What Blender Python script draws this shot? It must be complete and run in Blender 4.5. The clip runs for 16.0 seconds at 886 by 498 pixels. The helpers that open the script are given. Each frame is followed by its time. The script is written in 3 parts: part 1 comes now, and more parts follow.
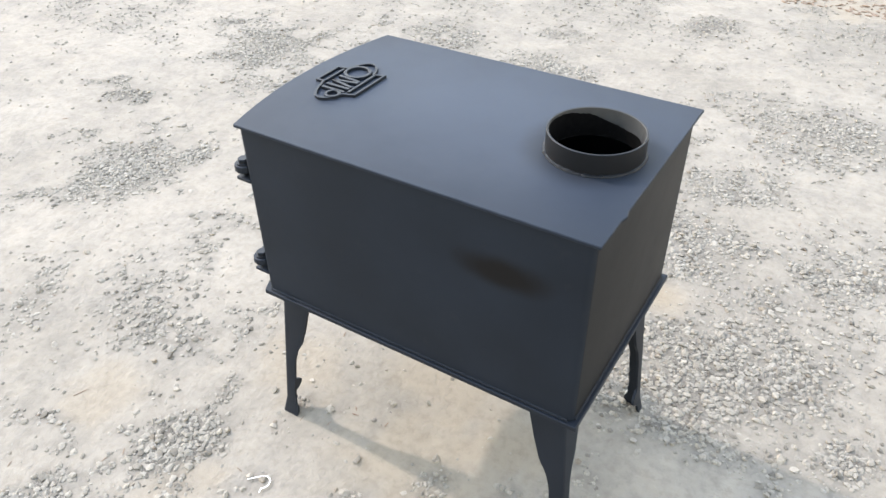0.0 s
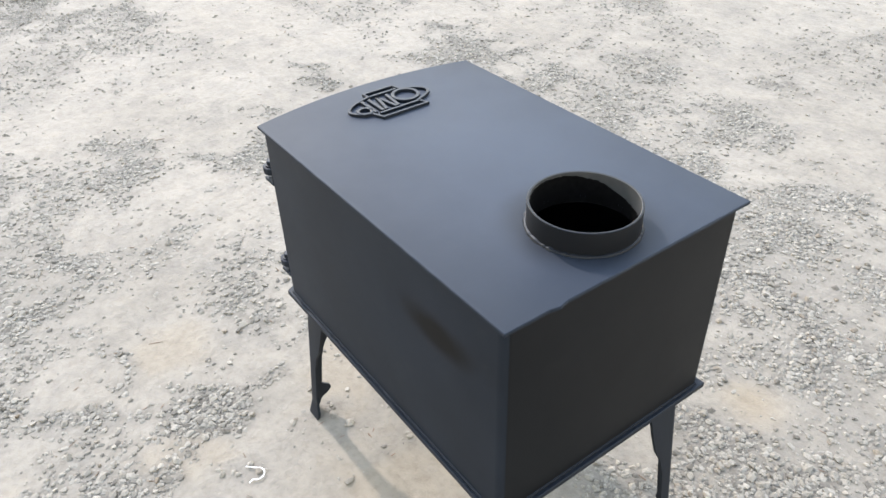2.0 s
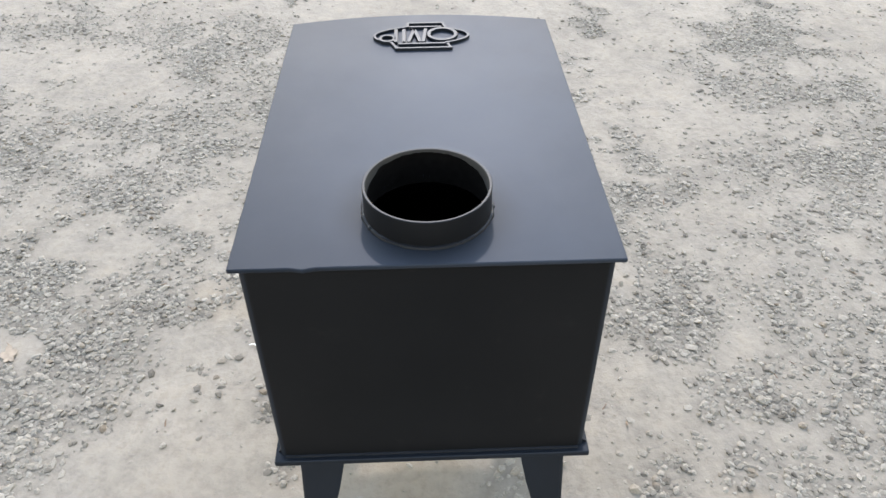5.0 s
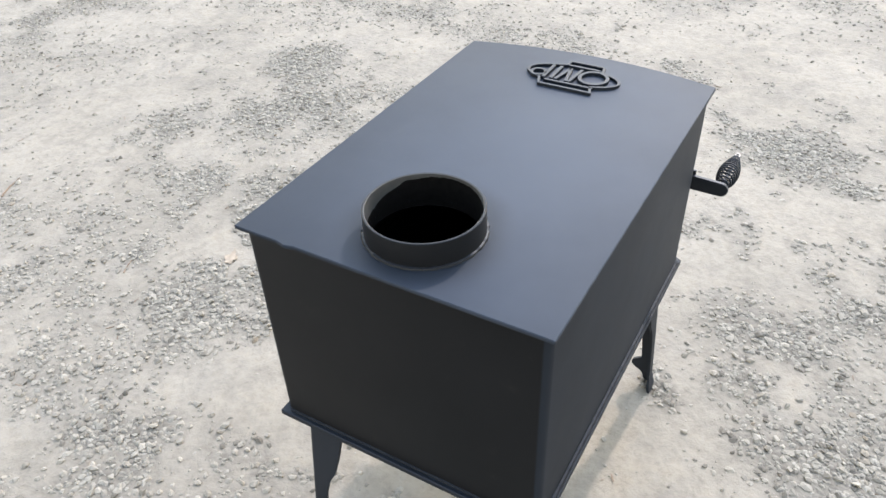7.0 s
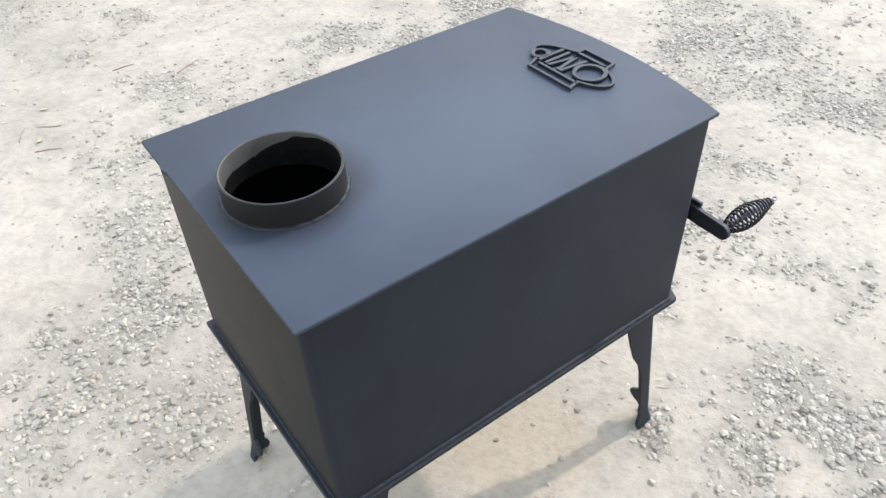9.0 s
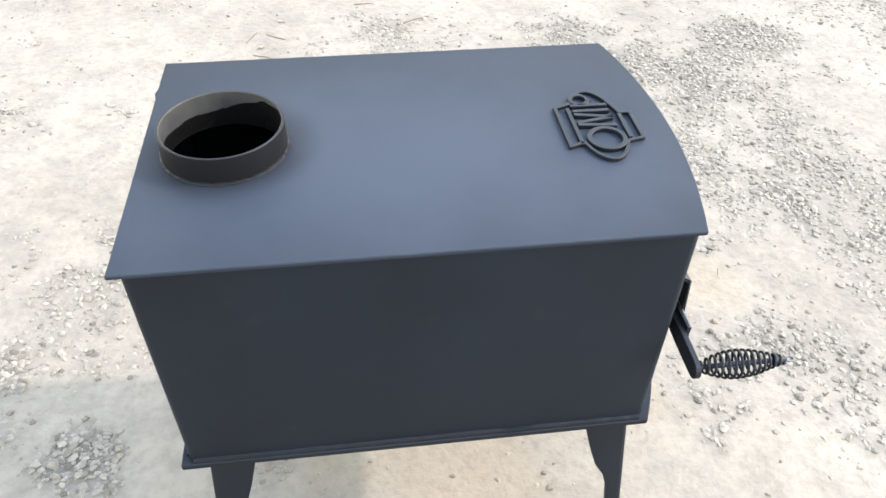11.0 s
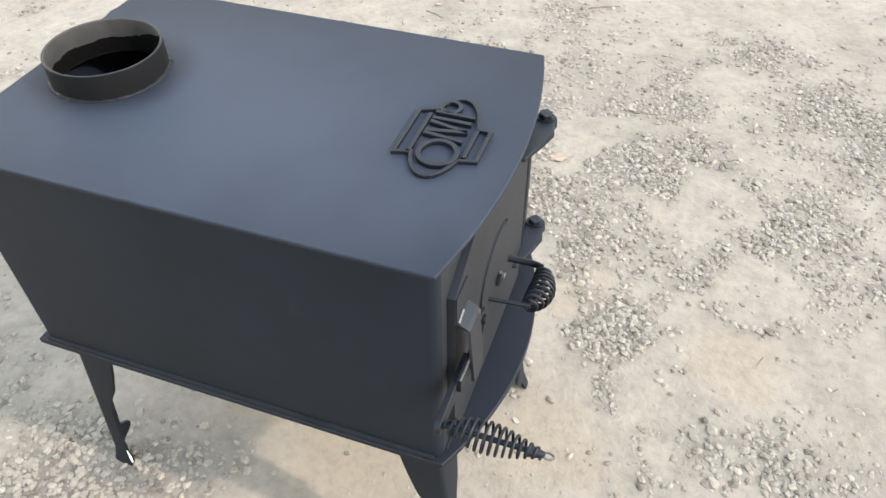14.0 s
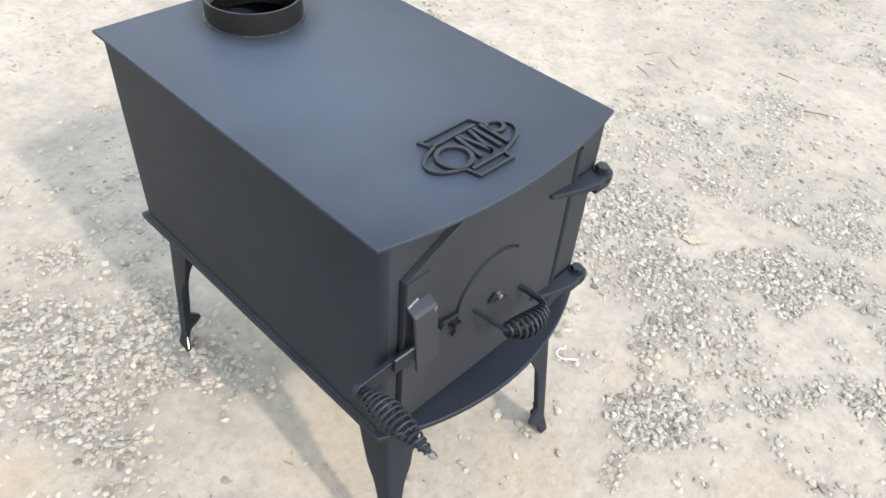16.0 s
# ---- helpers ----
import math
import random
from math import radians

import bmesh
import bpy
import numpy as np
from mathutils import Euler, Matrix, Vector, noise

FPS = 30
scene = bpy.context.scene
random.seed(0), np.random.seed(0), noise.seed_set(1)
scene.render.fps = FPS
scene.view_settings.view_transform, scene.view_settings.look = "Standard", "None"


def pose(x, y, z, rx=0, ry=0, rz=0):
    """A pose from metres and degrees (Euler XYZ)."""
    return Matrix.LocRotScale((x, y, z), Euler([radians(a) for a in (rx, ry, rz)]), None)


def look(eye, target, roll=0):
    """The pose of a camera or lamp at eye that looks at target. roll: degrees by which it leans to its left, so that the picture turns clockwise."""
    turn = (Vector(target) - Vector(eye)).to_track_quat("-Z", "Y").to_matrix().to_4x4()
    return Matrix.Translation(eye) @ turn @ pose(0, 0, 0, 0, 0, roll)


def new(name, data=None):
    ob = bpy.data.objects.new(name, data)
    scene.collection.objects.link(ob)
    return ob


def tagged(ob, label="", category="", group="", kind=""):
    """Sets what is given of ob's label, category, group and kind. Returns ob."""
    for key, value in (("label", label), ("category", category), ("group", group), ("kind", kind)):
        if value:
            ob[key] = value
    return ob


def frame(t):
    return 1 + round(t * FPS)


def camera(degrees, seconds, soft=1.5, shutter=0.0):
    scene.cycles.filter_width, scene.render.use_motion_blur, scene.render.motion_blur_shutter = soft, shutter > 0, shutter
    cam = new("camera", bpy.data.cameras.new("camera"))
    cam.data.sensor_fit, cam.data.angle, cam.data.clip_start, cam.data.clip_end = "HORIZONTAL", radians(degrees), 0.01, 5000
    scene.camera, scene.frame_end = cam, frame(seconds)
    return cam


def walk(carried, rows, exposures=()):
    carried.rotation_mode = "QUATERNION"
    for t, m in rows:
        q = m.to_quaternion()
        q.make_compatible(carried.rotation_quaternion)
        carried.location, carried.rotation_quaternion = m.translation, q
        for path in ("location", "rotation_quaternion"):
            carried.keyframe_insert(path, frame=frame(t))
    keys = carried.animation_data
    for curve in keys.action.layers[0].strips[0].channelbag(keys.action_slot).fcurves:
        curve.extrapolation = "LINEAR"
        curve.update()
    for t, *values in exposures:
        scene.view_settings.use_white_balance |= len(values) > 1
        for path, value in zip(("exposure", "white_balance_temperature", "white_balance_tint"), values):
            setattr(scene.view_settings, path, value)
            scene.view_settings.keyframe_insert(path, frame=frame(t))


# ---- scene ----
cam = camera(60.8, 16.0, soft=1.5)
PATH = [
    (0, (0.051, 0.034, 1.583), (-0.799, 1.371, 0.362), -0.9),
    (0.5, (0.092, 0.128, 1.558), (-0.853, 1.389, 0.326), -0.8),
    (1, (0.13, 0.249, 1.557), (-0.959, 1.411, 0.346), -1.3),
    (1.5, (0.174, 0.323, 1.564), (-1.033, 1.36, 0.353), -4.2),
    (2, (0.327, 0.448, 1.565), (-0.994, 1.371, 0.38), -1.9),
    (2.5, (0.486, 0.562, 1.572), (-0.921, 1.32, 0.369), -0.6),
    (3, (0.512, 0.663, 1.554), (-0.943, 1.307, 0.342), -1.1),
    (3.5, (0.484, 0.816, 1.534), (-1.012, 1.278, 0.29), -0.7),
    (4, (0.488, 0.917, 1.535), (-1.04, 1.155, 0.266), -3.9),
    (4.2, (0.495, 0.969, 1.532), (-1.033, 1.167, 0.257), -3.7),
    (6.3, (0.516, 1.527, 1.527), (-0.964, 1.052, 0.268), -0.9),
    (6.5, (0.477, 1.569, 1.541), (-0.963, 0.95, 0.298), -3.2),
    (7, (0.397, 1.693, 1.547), (-0.944, 0.871, 0.312), -2.5),
    (7.5, (0.34, 1.904, 1.55), (-0.791, 0.892, 0.248), -1.4),
    (8, (0.26, 2.001, 1.55), (-0.813, 0.932, 0.244), -2.1),
    (8.5, (0.114, 2.035, 1.525), (-0.932, 0.941, 0.217), 0.0),
    (9, (-0.042, 2.065, 1.54), (-0.884, 0.832, 0.209), -2.8),
    (9.5, (-0.168, 2.147, 1.537), (-0.856, 0.828, 0.2), -1.1),
    (9.7, (-0.232, 2.216, 1.545), (-0.841, 0.846, 0.221), 0.5),
    (11.8, (-0.736, 2.138, 1.52), (-0.718, 0.67, 0.161), -3.1),
    (12, (-0.795, 2.146, 1.518), (-0.72, 0.678, 0.162), -3.3),
    (12.5, (-1.006, 2.218, 1.535), (-0.822, 0.736, 0.205), 1.4),
    (13, (-1.127, 2.25, 1.552), (-0.864, 0.811, 0.188), 1.0),
    (13.5, (-1.18, 2.13, 1.53), (-0.905, 0.696, 0.163), 3.0),
    (14, (-1.223, 2.027, 1.522), (-0.737, 0.691, 0.115), -0.8),
    (14.5, (-1.297, 1.992, 1.534), (-0.603, 0.721, 0.155), 1.0),
    (15, (-1.409, 1.981, 1.544), (-0.539, 0.789, 0.194), 3.6),
    (15.5, (-1.517, 2.002, 1.556), (-0.514, 0.922, 0.205), 2.6),
    (16, (-1.544, 1.936, 1.545), (-0.563, 0.839, 0.19), 4.8),
]
EXPOSURES = [(t, e, k, 19) for t, e, k in ((0.0, 3.10, 6200), (0.8, 3.08, 6200), (1.5, 3.02, 6180), (2.5, 2.96, 6150), (3.5, 2.88, 6150), (4.2, 2.68, 6150), (6.3, 2.87, 6150), (8.0, 3.06, 6200),
                                            (9.7, 3.27, 6250), (12.0, 3.38, 6330), (13.0, 3.19, 6430), (14.0, 3.02, 6540), (14.5, 3.27, 6400), (15.0, 3.29, 6390), (16.0, 3.19, 6360))]
walk(cam, [(t, look(eye, target, roll)) for t, eye, target, roll in PATH], EXPOSURES)

# ---- light: a hazy sun in front of the stove, blue sky above ----
SUN_ELEVATION, SUN_AZIMUTH = 38.0, 178.0        # degrees; azimuth counter-clockwise from +x
world = bpy.data.worlds.new("sky")
scene.world = world
world.use_nodes = True
wn = world.node_tree
sky = wn.nodes.new("ShaderNodeTexSky")
sky.sky_type = "NISHITA"
sky.sun_disc = False
sky.sun_elevation = radians(SUN_ELEVATION)
sky.sun_rotation = radians(90 - SUN_AZIMUTH)
sky.air_density, sky.dust_density, sky.ozone_density = 2.5, 0.3, 1.0
wn.nodes["Background"].inputs["Strength"].default_value = 0.105
haze_mix = wn.nodes.new("ShaderNodeHueSaturation")     # thin high haze pales the blue
haze_mix.inputs["Saturation"].default_value = 0.68
wn.links.new(sky.outputs["Color"], haze_mix.inputs["Color"])
wn.links.new(haze_mix.outputs["Color"], wn.nodes["Background"].inputs["Color"])
sun_data = bpy.data.lights.new("sun", "SUN")
sun_data.energy, sun_data.angle, sun_data.color = 0.74, radians(1.9), (1.0, 0.93, 0.82)
sun = new("sun", sun_data)
ca, ce = radians(SUN_AZIMUTH), radians(SUN_ELEVATION)
sun.matrix_world = look((6 * math.cos(ca) * math.cos(ce), 6 * math.sin(ca) * math.cos(ce), 6 * math.sin(ce)), (0, 0, 0))


# ---- materials ----
def material(name):
    m = bpy.data.materials.new(name)
    m.use_nodes = True
    return m, m.node_tree.nodes, m.node_tree.links, m.node_tree.nodes["Principled BSDF"]


def node(nodes, kind, **values):
    n = nodes.new(kind)
    for key, value in values.items():
        n.inputs[key.replace("_", " ")].default_value = value
    return n


def ramp(nodes, stops):
    r = nodes.new("ShaderNodeValToRGB")
    while len(r.color_ramp.elements) < len(stops):
        r.color_ramp.elements.new(0.5)
    for e, (at, colour) in zip(r.color_ramp.elements, stops):
        e.position, e.color = at, (*colour, 1)
    return r


def mix(nodes, links, fac, a, b, mode="MIX"):
    """A colour mix; each of fac, a and b is a socket or a value."""
    m = nodes.new("ShaderNodeMix")
    m.data_type, m.blend_type = "RGBA", mode
    for slot, value in ((0, fac), (6, a), (7, b)):
        if isinstance(value, bpy.types.NodeSocket):
            links.new(value, m.inputs[slot])
        else:
            m.inputs[slot].default_value = value if slot == 0 else (*value, 1)
    return m.outputs[2]


def stove_paint(name, tone, rough, stain=None, pale_patch=None, spec=0.36):
    """Satin black high-temperature paint: sprayed grain, cloudy sheen, a little dust.
    stain: a rubbed dark patch; pale patch: a paler tint round a middle, with collar shade painted round the flue."""
    m, n, l, b = material(name)
    co = n.new("ShaderNodeTexCoord").outputs["Object"]
    cloud = node(n, "ShaderNodeTexNoise", Scale=5.0, Detail=4.0, Roughness=0.55)
    grain = node(n, "ShaderNodeTexNoise", Scale=420.0, Detail=2.0)
    blotch = node(n, "ShaderNodeTexNoise", Scale=26.0, Detail=5.0, Roughness=0.65)
    for t in (cloud, grain, blotch):
        l.new(co, t.inputs["Vector"])

    def patch(centre, size, near, far, top):
        """A soft-edged oval patch with a cloudy border: top inside it, 0 outside."""
        mp = n.new("ShaderNodeMapping")
        mp.inputs["Location"].default_value = [-c / w for c, w in zip(centre, size)]
        mp.inputs["Scale"].default_value = [1 / w for w in size]
        l.new(co, mp.inputs["Vector"])
        ln = n.new("ShaderNodeVectorMath")
        ln.operation = "LENGTH"
        l.new(mp.outputs["Vector"], ln.inputs[0])
        ad = n.new("ShaderNodeMath")
        ad.operation = "ADD"
        l.new(ln.outputs["Value"], ad.inputs[0])
        l.new(cloud.outputs["Fac"], ad.inputs[1])
        sr = node(n, "ShaderNodeMapRange", From_Min=near, From_Max=far, To_Min=top, To_Max=0.0)
        sr.interpolation_type = "SMOOTHSTEP"
        l.new(ad.outputs["Value"], sr.inputs["Value"])
        return sr.outputs["Result"]

    lo, hi = [c * 0.8 for c in tone], [c * 1.3 for c in tone]
    r = ramp(n, [(0.3, lo), (0.75, hi)])
    l.new(cloud.outputs["Fac"], r.inputs["Fac"])
    dust = ramp(n, [(0.62, (0, 0, 0)), (0.8, (0.2455, 0.25, 0.25))])
    l.new(blotch.outputs["Fac"], dust.inputs["Fac"])
    colour = mix(n, l, dust.outputs["Color"], r.outputs["Color"], (0.022, 0.0215, 0.020))
    rr = node(n, "ShaderNodeMapRange", From_Min=0.3, From_Max=0.7, To_Min=rough + 0.035, To_Max=rough - 0.035)
    l.new(mix(n, l, 0.35, cloud.outputs["Color"], blotch.outputs["Color"]), rr.inputs["Value"])
    b.inputs["Specular IOR Level"].default_value = spec
    if stain:
        centre, size = stain
        rubbed = patch(centre, size, 0.9, 1.6, 0.85)
        colour = mix(n, l, rubbed, colour, (0.005, 0.004, 0.003))
        dull = node(n, "ShaderNodeMapRange", From_Min=0.0, From_Max=1.0, To_Min=spec, To_Max=0.4 * spec)
        l.new(rubbed, dull.inputs["Value"])
        l.new(dull.outputs["Result"], b.inputs["Specular IOR Level"])
    if pale_patch:
        centre, size, tint = pale_patch
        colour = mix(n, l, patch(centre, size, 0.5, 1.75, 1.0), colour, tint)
        # dark ring paints the collar's contact shade into the plate colour
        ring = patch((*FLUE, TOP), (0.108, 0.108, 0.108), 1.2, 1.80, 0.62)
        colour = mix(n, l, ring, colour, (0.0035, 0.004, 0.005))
    l.new(colour, b.inputs["Base Color"])
    l.new(rr.outputs["Result"], b.inputs["Roughness"])
    b.inputs["Specular Tint"].default_value = (0.78, 0.87, 1.0, 1)
    bump = node(n, "ShaderNodeBump", Strength=0.12, Distance=0.0006)
    l.new(grain.outputs["Fac"], bump.inputs["Height"])
    l.new(bump.outputs["Normal"], b.inputs["Normal"])
    return m


def plain(name, colour, rough, metal=0.0, vary=0.25, scale=60.0, spec=0.5):
    m, n, l, b = material(name)
    co = n.new("ShaderNodeTexCoord").outputs["Object"]
    t = node(n, "ShaderNodeTexNoise", Scale=scale, Detail=5.0, Roughness=0.6)
    l.new(co, t.inputs["Vector"])
    r = ramp(n, [(0.3, [c * (1 - vary) for c in colour]), (0.7, [min(1, c * (1 + vary)) for c in colour])])
    l.new(t.outputs["Fac"], r.inputs["Fac"])
    l.new(r.outputs["Color"], b.inputs["Base Color"])
    b.inputs["Roughness"].default_value, b.inputs["Metallic"].default_value, b.inputs["Specular IOR Level"].default_value = rough, metal, spec
    bump = node(n, "ShaderNodeBump", Strength=0.3, Distance=0.001)
    l.new(t.outputs["Fac"], bump.inputs["Height"])
    l.new(bump.outputs["Normal"], b.inputs["Normal"])
    return m


TOP = 0.877                       # height of the stove's top
FLUE, FLUE_R = (0.2625, 0.002), 0.0915
PAINT = stove_paint("black_stove_paint", (0.0044, 0.0058, 0.0084), 0.60, spec=0.21)
# the top plate is paler and bluer over its middle
TOP_PAINT = stove_paint("black_stove_paint_top", (0.0050, 0.0072, 0.0112), 0.64, pale_patch=((0.0, 0.07, TOP), (0.60, 0.40, 0.2), (0.0218, 0.0272, 0.0368)), spec=0.20)
BODY_PAINT = stove_paint("black_stove_paint_body", (0.0044, 0.0062, 0.0094), 0.60, stain=((0.21, -0.2525, 0.745), (0.105, 0.2, 0.045)), spec=0.20)
# darker copy of the body paint: the rear wall's shade is painted in
REAR_SHADED_PAINT = stove_paint("black_stove_paint_rear_shaded", (0.0030, 0.0030, 0.0032), 0.50, spec=0.15)
COLLAR_PAINT = stove_paint("black_stove_paint_collar", (0.0034, 0.0034, 0.0036), 0.52, spec=0.20)
# lighter copy of the paint: sun on front plate and door is painted in
FRONT_LIT_PAINT = stove_paint("black_stove_paint_front_lit", (0.0092, 0.0102, 0.0122), 0.58, spec=0.24)
FITTING = stove_paint("black_fitting_paint", (0.0036, 0.0042, 0.0055), 0.54, spec=0.24)
WELD = stove_paint("painted_weld", (0.0050, 0.0058, 0.0074), 0.62, spec=0.18)
# pale tone paints the highlight on the guide's weld and bend
WELD_HIGHLIGHT = plain("weld_highlight_paint", (0.034, 0.035, 0.038), 0.52, 0.0, 0.4, 160.0)
FLUE_INSIDE = plain("grey_bore_steel", (0.016, 0.0155, 0.0140), 0.7, 0.0, 0.35, 45.0)
STEEL = plain("worn_steel", (0.11, 0.108, 0.105), 0.5, 0.8, 0.2, 200.0)
LEAF = plain("dry_leaf", (0.185, 0.145, 0.102), 0.75)
TWIG = plain("dry_twig", (0.12, 0.08, 0.05), 0.8)
SOOT = plain("black_soot", (0.0025, 0.0023, 0.0021), 0.95, 0.0, 0.4, 90.0, 0.03)
WHITE = plain("white_plastic", (0.60, 0.60, 0.58), 0.4, 0.0, 0.05)


def ground_material():
    m, n, l, b = material("packed_limestone_dust")
    co = n.new("ShaderNodeTexCoord").outputs["Object"]
    mask = n.new("ShaderNodeAttribute")
    mask.attribute_name = "gravel"
    sand = n.new("ShaderNodeAttribute")
    sand.attribute_name = "sand"
    big = node(n, "ShaderNodeTexNoise", Scale=1.3, Detail=5.0, Roughness=0.6)
    mid = node(n, "ShaderNodeTexNoise", Scale=11.0, Detail=6.0, Roughness=0.65)
    fine = node(n, "ShaderNodeTexNoise", Scale=150.0, Detail=4.0, Roughness=0.7)
    peb = node(n, "ShaderNodeTexVoronoi", Scale=62.0)
    for t in (big, mid, fine, peb):
        l.new(co, t.inputs["Vector"])
    dust = ramp(n, [(0.30, (0.145, 0.127, 0.101)), (0.48, (0.180, 0.158, 0.126)), (0.70, (0.206, 0.182, 0.146))])
    l.new(big.outputs["Fac"], dust.inputs["Fac"])
    tint = ramp(n, [(0.32, (0.80, 0.80, 0.80)), (0.55, (1.0, 1.0, 1.0)), (0.8, (1.06, 1.03, 0.98))])
    l.new(mid.outputs["Fac"], tint.inputs["Fac"])
    c = mix(n, l, 1.0, dust.outputs["Color"], tint.outputs["Color"], "MULTIPLY")
    mott = node(n, "ShaderNodeTexNoise", Scale=4.5, Detail=7.0, Roughness=0.72)
    l.new(co, mott.inputs["Vector"])
    grey = ramp(n, [(0.48, (0, 0, 0)), (0.66, (0.42, 0.42, 0.42))])
    l.new(mott.outputs["Fac"], grey.inputs["Fac"])
    c = mix(n, l, grey.outputs["Color"], c, (0.137, 0.123, 0.104))
    c = mix(n, l, sand.outputs["Fac"], c, (0.172, 0.140, 0.098))
    # bed darkened to stand for the shade in gaps between stones
    shaded_bed = ramp(n, [(0.0, (0.0609, 0.053, 0.042)), (0.5, (0.0943, 0.083, 0.066)), (1.0, (0.1375, 0.123, 0.100))])
    l.new(peb.outputs["Color"], shaded_bed.inputs["Fac"])
    c = mix(n, l, mask.outputs["Fac"], c, shaded_bed.outputs["Color"])
    spot = ramp(n, [(0.0, (0.6, 0.59, 0.57)), (0.25, (1, 1, 1))])
    l.new(fine.outputs["Fac"], spot.inputs["Fac"])
    c = mix(n, l, 0.5, c, mix(n, l, 1.0, c, spot.outputs["Color"], "MULTIPLY"))
    clod = node(n, "ShaderNodeTexNoise", Scale=38.0, Detail=3.0, Roughness=0.6)
    l.new(co, clod.inputs["Vector"])
    patchy = ramp(n, [(0.36, (0.88, 0.868, 0.85)), (0.5, (1.0, 1.0, 1.0)), (0.66, (1.05, 1.05, 1.05))])
    l.new(clod.outputs["Fac"], patchy.inputs["Fac"])
    c = mix(n, l, 0.8, c, mix(n, l, 1.0, c, patchy.outputs["Color"], "MULTIPLY"))
    l.new(c, b.inputs["Base Color"])
    b.inputs["Roughness"].default_value = 0.9
    b.inputs["Specular IOR Level"].default_value = 0.25
    b1 = node(n, "ShaderNodeBump", Strength=0.5, Distance=0.008)
    l.new(mid.outputs["Fac"], b1.inputs["Height"])
    b2 = node(n, "ShaderNodeBump", Strength=0.38, Distance=0.003)
    l.new(fine.outputs["Fac"], b2.inputs["Height"])
    b4 = node(n, "ShaderNodeBump", Strength=0.42, Distance=0.010)
    l.new(clod.outputs["Fac"], b4.inputs["Height"])
    l.new(b1.outputs["Normal"], b4.inputs["Normal"])
    l.new(b4.outputs["Normal"], b2.inputs["Normal"])
    b3 = node(n, "ShaderNodeBump", Distance=0.006)
    b3.invert = True
    lift = node(n, "ShaderNodeMath")
    lift.operation = "MAXIMUM"
    l.new(mask.outputs["Fac"], lift.inputs[0])
    half = node(n, "ShaderNodeMapRange", From_Min=0.40, From_Max=0.66, To_Min=0.0, To_Max=0.32)
    l.new(mott.outputs["Fac"], half.inputs["Value"])
    l.new(half.outputs["Result"], lift.inputs[1])
    l.new(lift.outputs["Value"], b3.inputs["Strength"])
    l.new(peb.outputs["Distance"], b3.inputs["Height"])
    l.new(b2.outputs["Normal"], b3.inputs["Normal"])
    l.new(b3.outputs["Normal"], b.inputs["Normal"])
    return m


def stone_material(lone=False):
    m, n, l, b = material("lone_limestone" if lone else "crushed_grey_limestone")
    chance = n.new("ShaderNodeObjectInfo").outputs["Random"] if lone else n.new("ShaderNodeNewGeometry").outputs["Random Per Island"]
    r = ramp(n, [(0.0, (0.0766, 0.067, 0.053)), (0.15, (0.1345, 0.120, 0.097)), (0.5, (0.1689, 0.152, 0.124)),
                 (0.8, (0.1935, 0.174, 0.142)), (0.95, (0.2180, 0.197, 0.161)), (1.0, (0.1227, 0.098, 0.070))])
    l.new(chance, r.inputs["Fac"])
    co = n.new("ShaderNodeTexCoord").outputs["Object"]
    t = node(n, "ShaderNodeTexNoise", Scale=240.0, Detail=4.0, Roughness=0.65)
    l.new(co, t.inputs["Vector"])
    g = ramp(n, [(0.3, (0.78, 0.78, 0.78)), (0.7, (1.12, 1.12, 1.1))])
    l.new(t.outputs["Fac"], g.inputs["Fac"])
    l.new(mix(n, l, 1.0, r.outputs["Color"], g.outputs["Color"], "MULTIPLY"), b.inputs["Base Color"])
    b.inputs["Roughness"].default_value = 0.85
    b.inputs["Specular IOR Level"].default_value = 0.3
    bump = node(n, "ShaderNodeBump", Strength=0.4, Distance=0.0015)
    l.new(t.outputs["Fac"], bump.inputs["Height"])
    l.new(bump.outputs["Normal"], b.inputs["Normal"])
    return m


GROUND, STONE, LONE_STONE = ground_material(), stone_material(), stone_material(True)


# ---- mesh helpers ----
def part(name, bm, mat, parent=None, label="", smooth=False):
    """Links a bmesh as one mesh object, under a parent if one is given."""
    bmesh.ops.recalc_face_normals(bm, faces=bm.faces)
    me = bpy.data.meshes.new(name)
    bm.to_mesh(me)
    bm.free()
    me.materials.append(mat)
    if smooth:
        me.shade_smooth()
        me.set_sharp_from_angle(angle=radians(38))
    ob = new(name, me)
    ob.parent = parent
    return tagged(ob, label)


def bevelled(bm, width, segments=2, angle=35):
    edges = [e for e in bm.edges if len(e.link_faces) == 2 and e.calc_face_angle(0) > radians(angle)]
    bmesh.ops.bevel(bm, geom=edges, offset=width, segments=segments, affect="EDGES", profile=0.5, clamp_overlap=True)
    return bm


def box(x0, x1, y0, y1, z0, z1, bevel=0.0, bm=None):
    b = bmesh.new()
    bmesh.ops.create_cube(b, size=1, matrix=Matrix.LocRotScale(((x0 + x1) / 2, (y0 + y1) / 2, (z0 + z1) / 2), None, (x1 - x0, y1 - y0, z1 - z0)))
    if bevel:
        bevelled(b, bevel)
    return b if bm is None else joined(bm, b)


def joined(bm, other):
    """Adds the faces of other to bm."""
    me = bpy.data.meshes.new("t")
    other.to_mesh(me)
    other.free()
    bm.from_mesh(me)
    bpy.data.meshes.remove(me)
    return bm


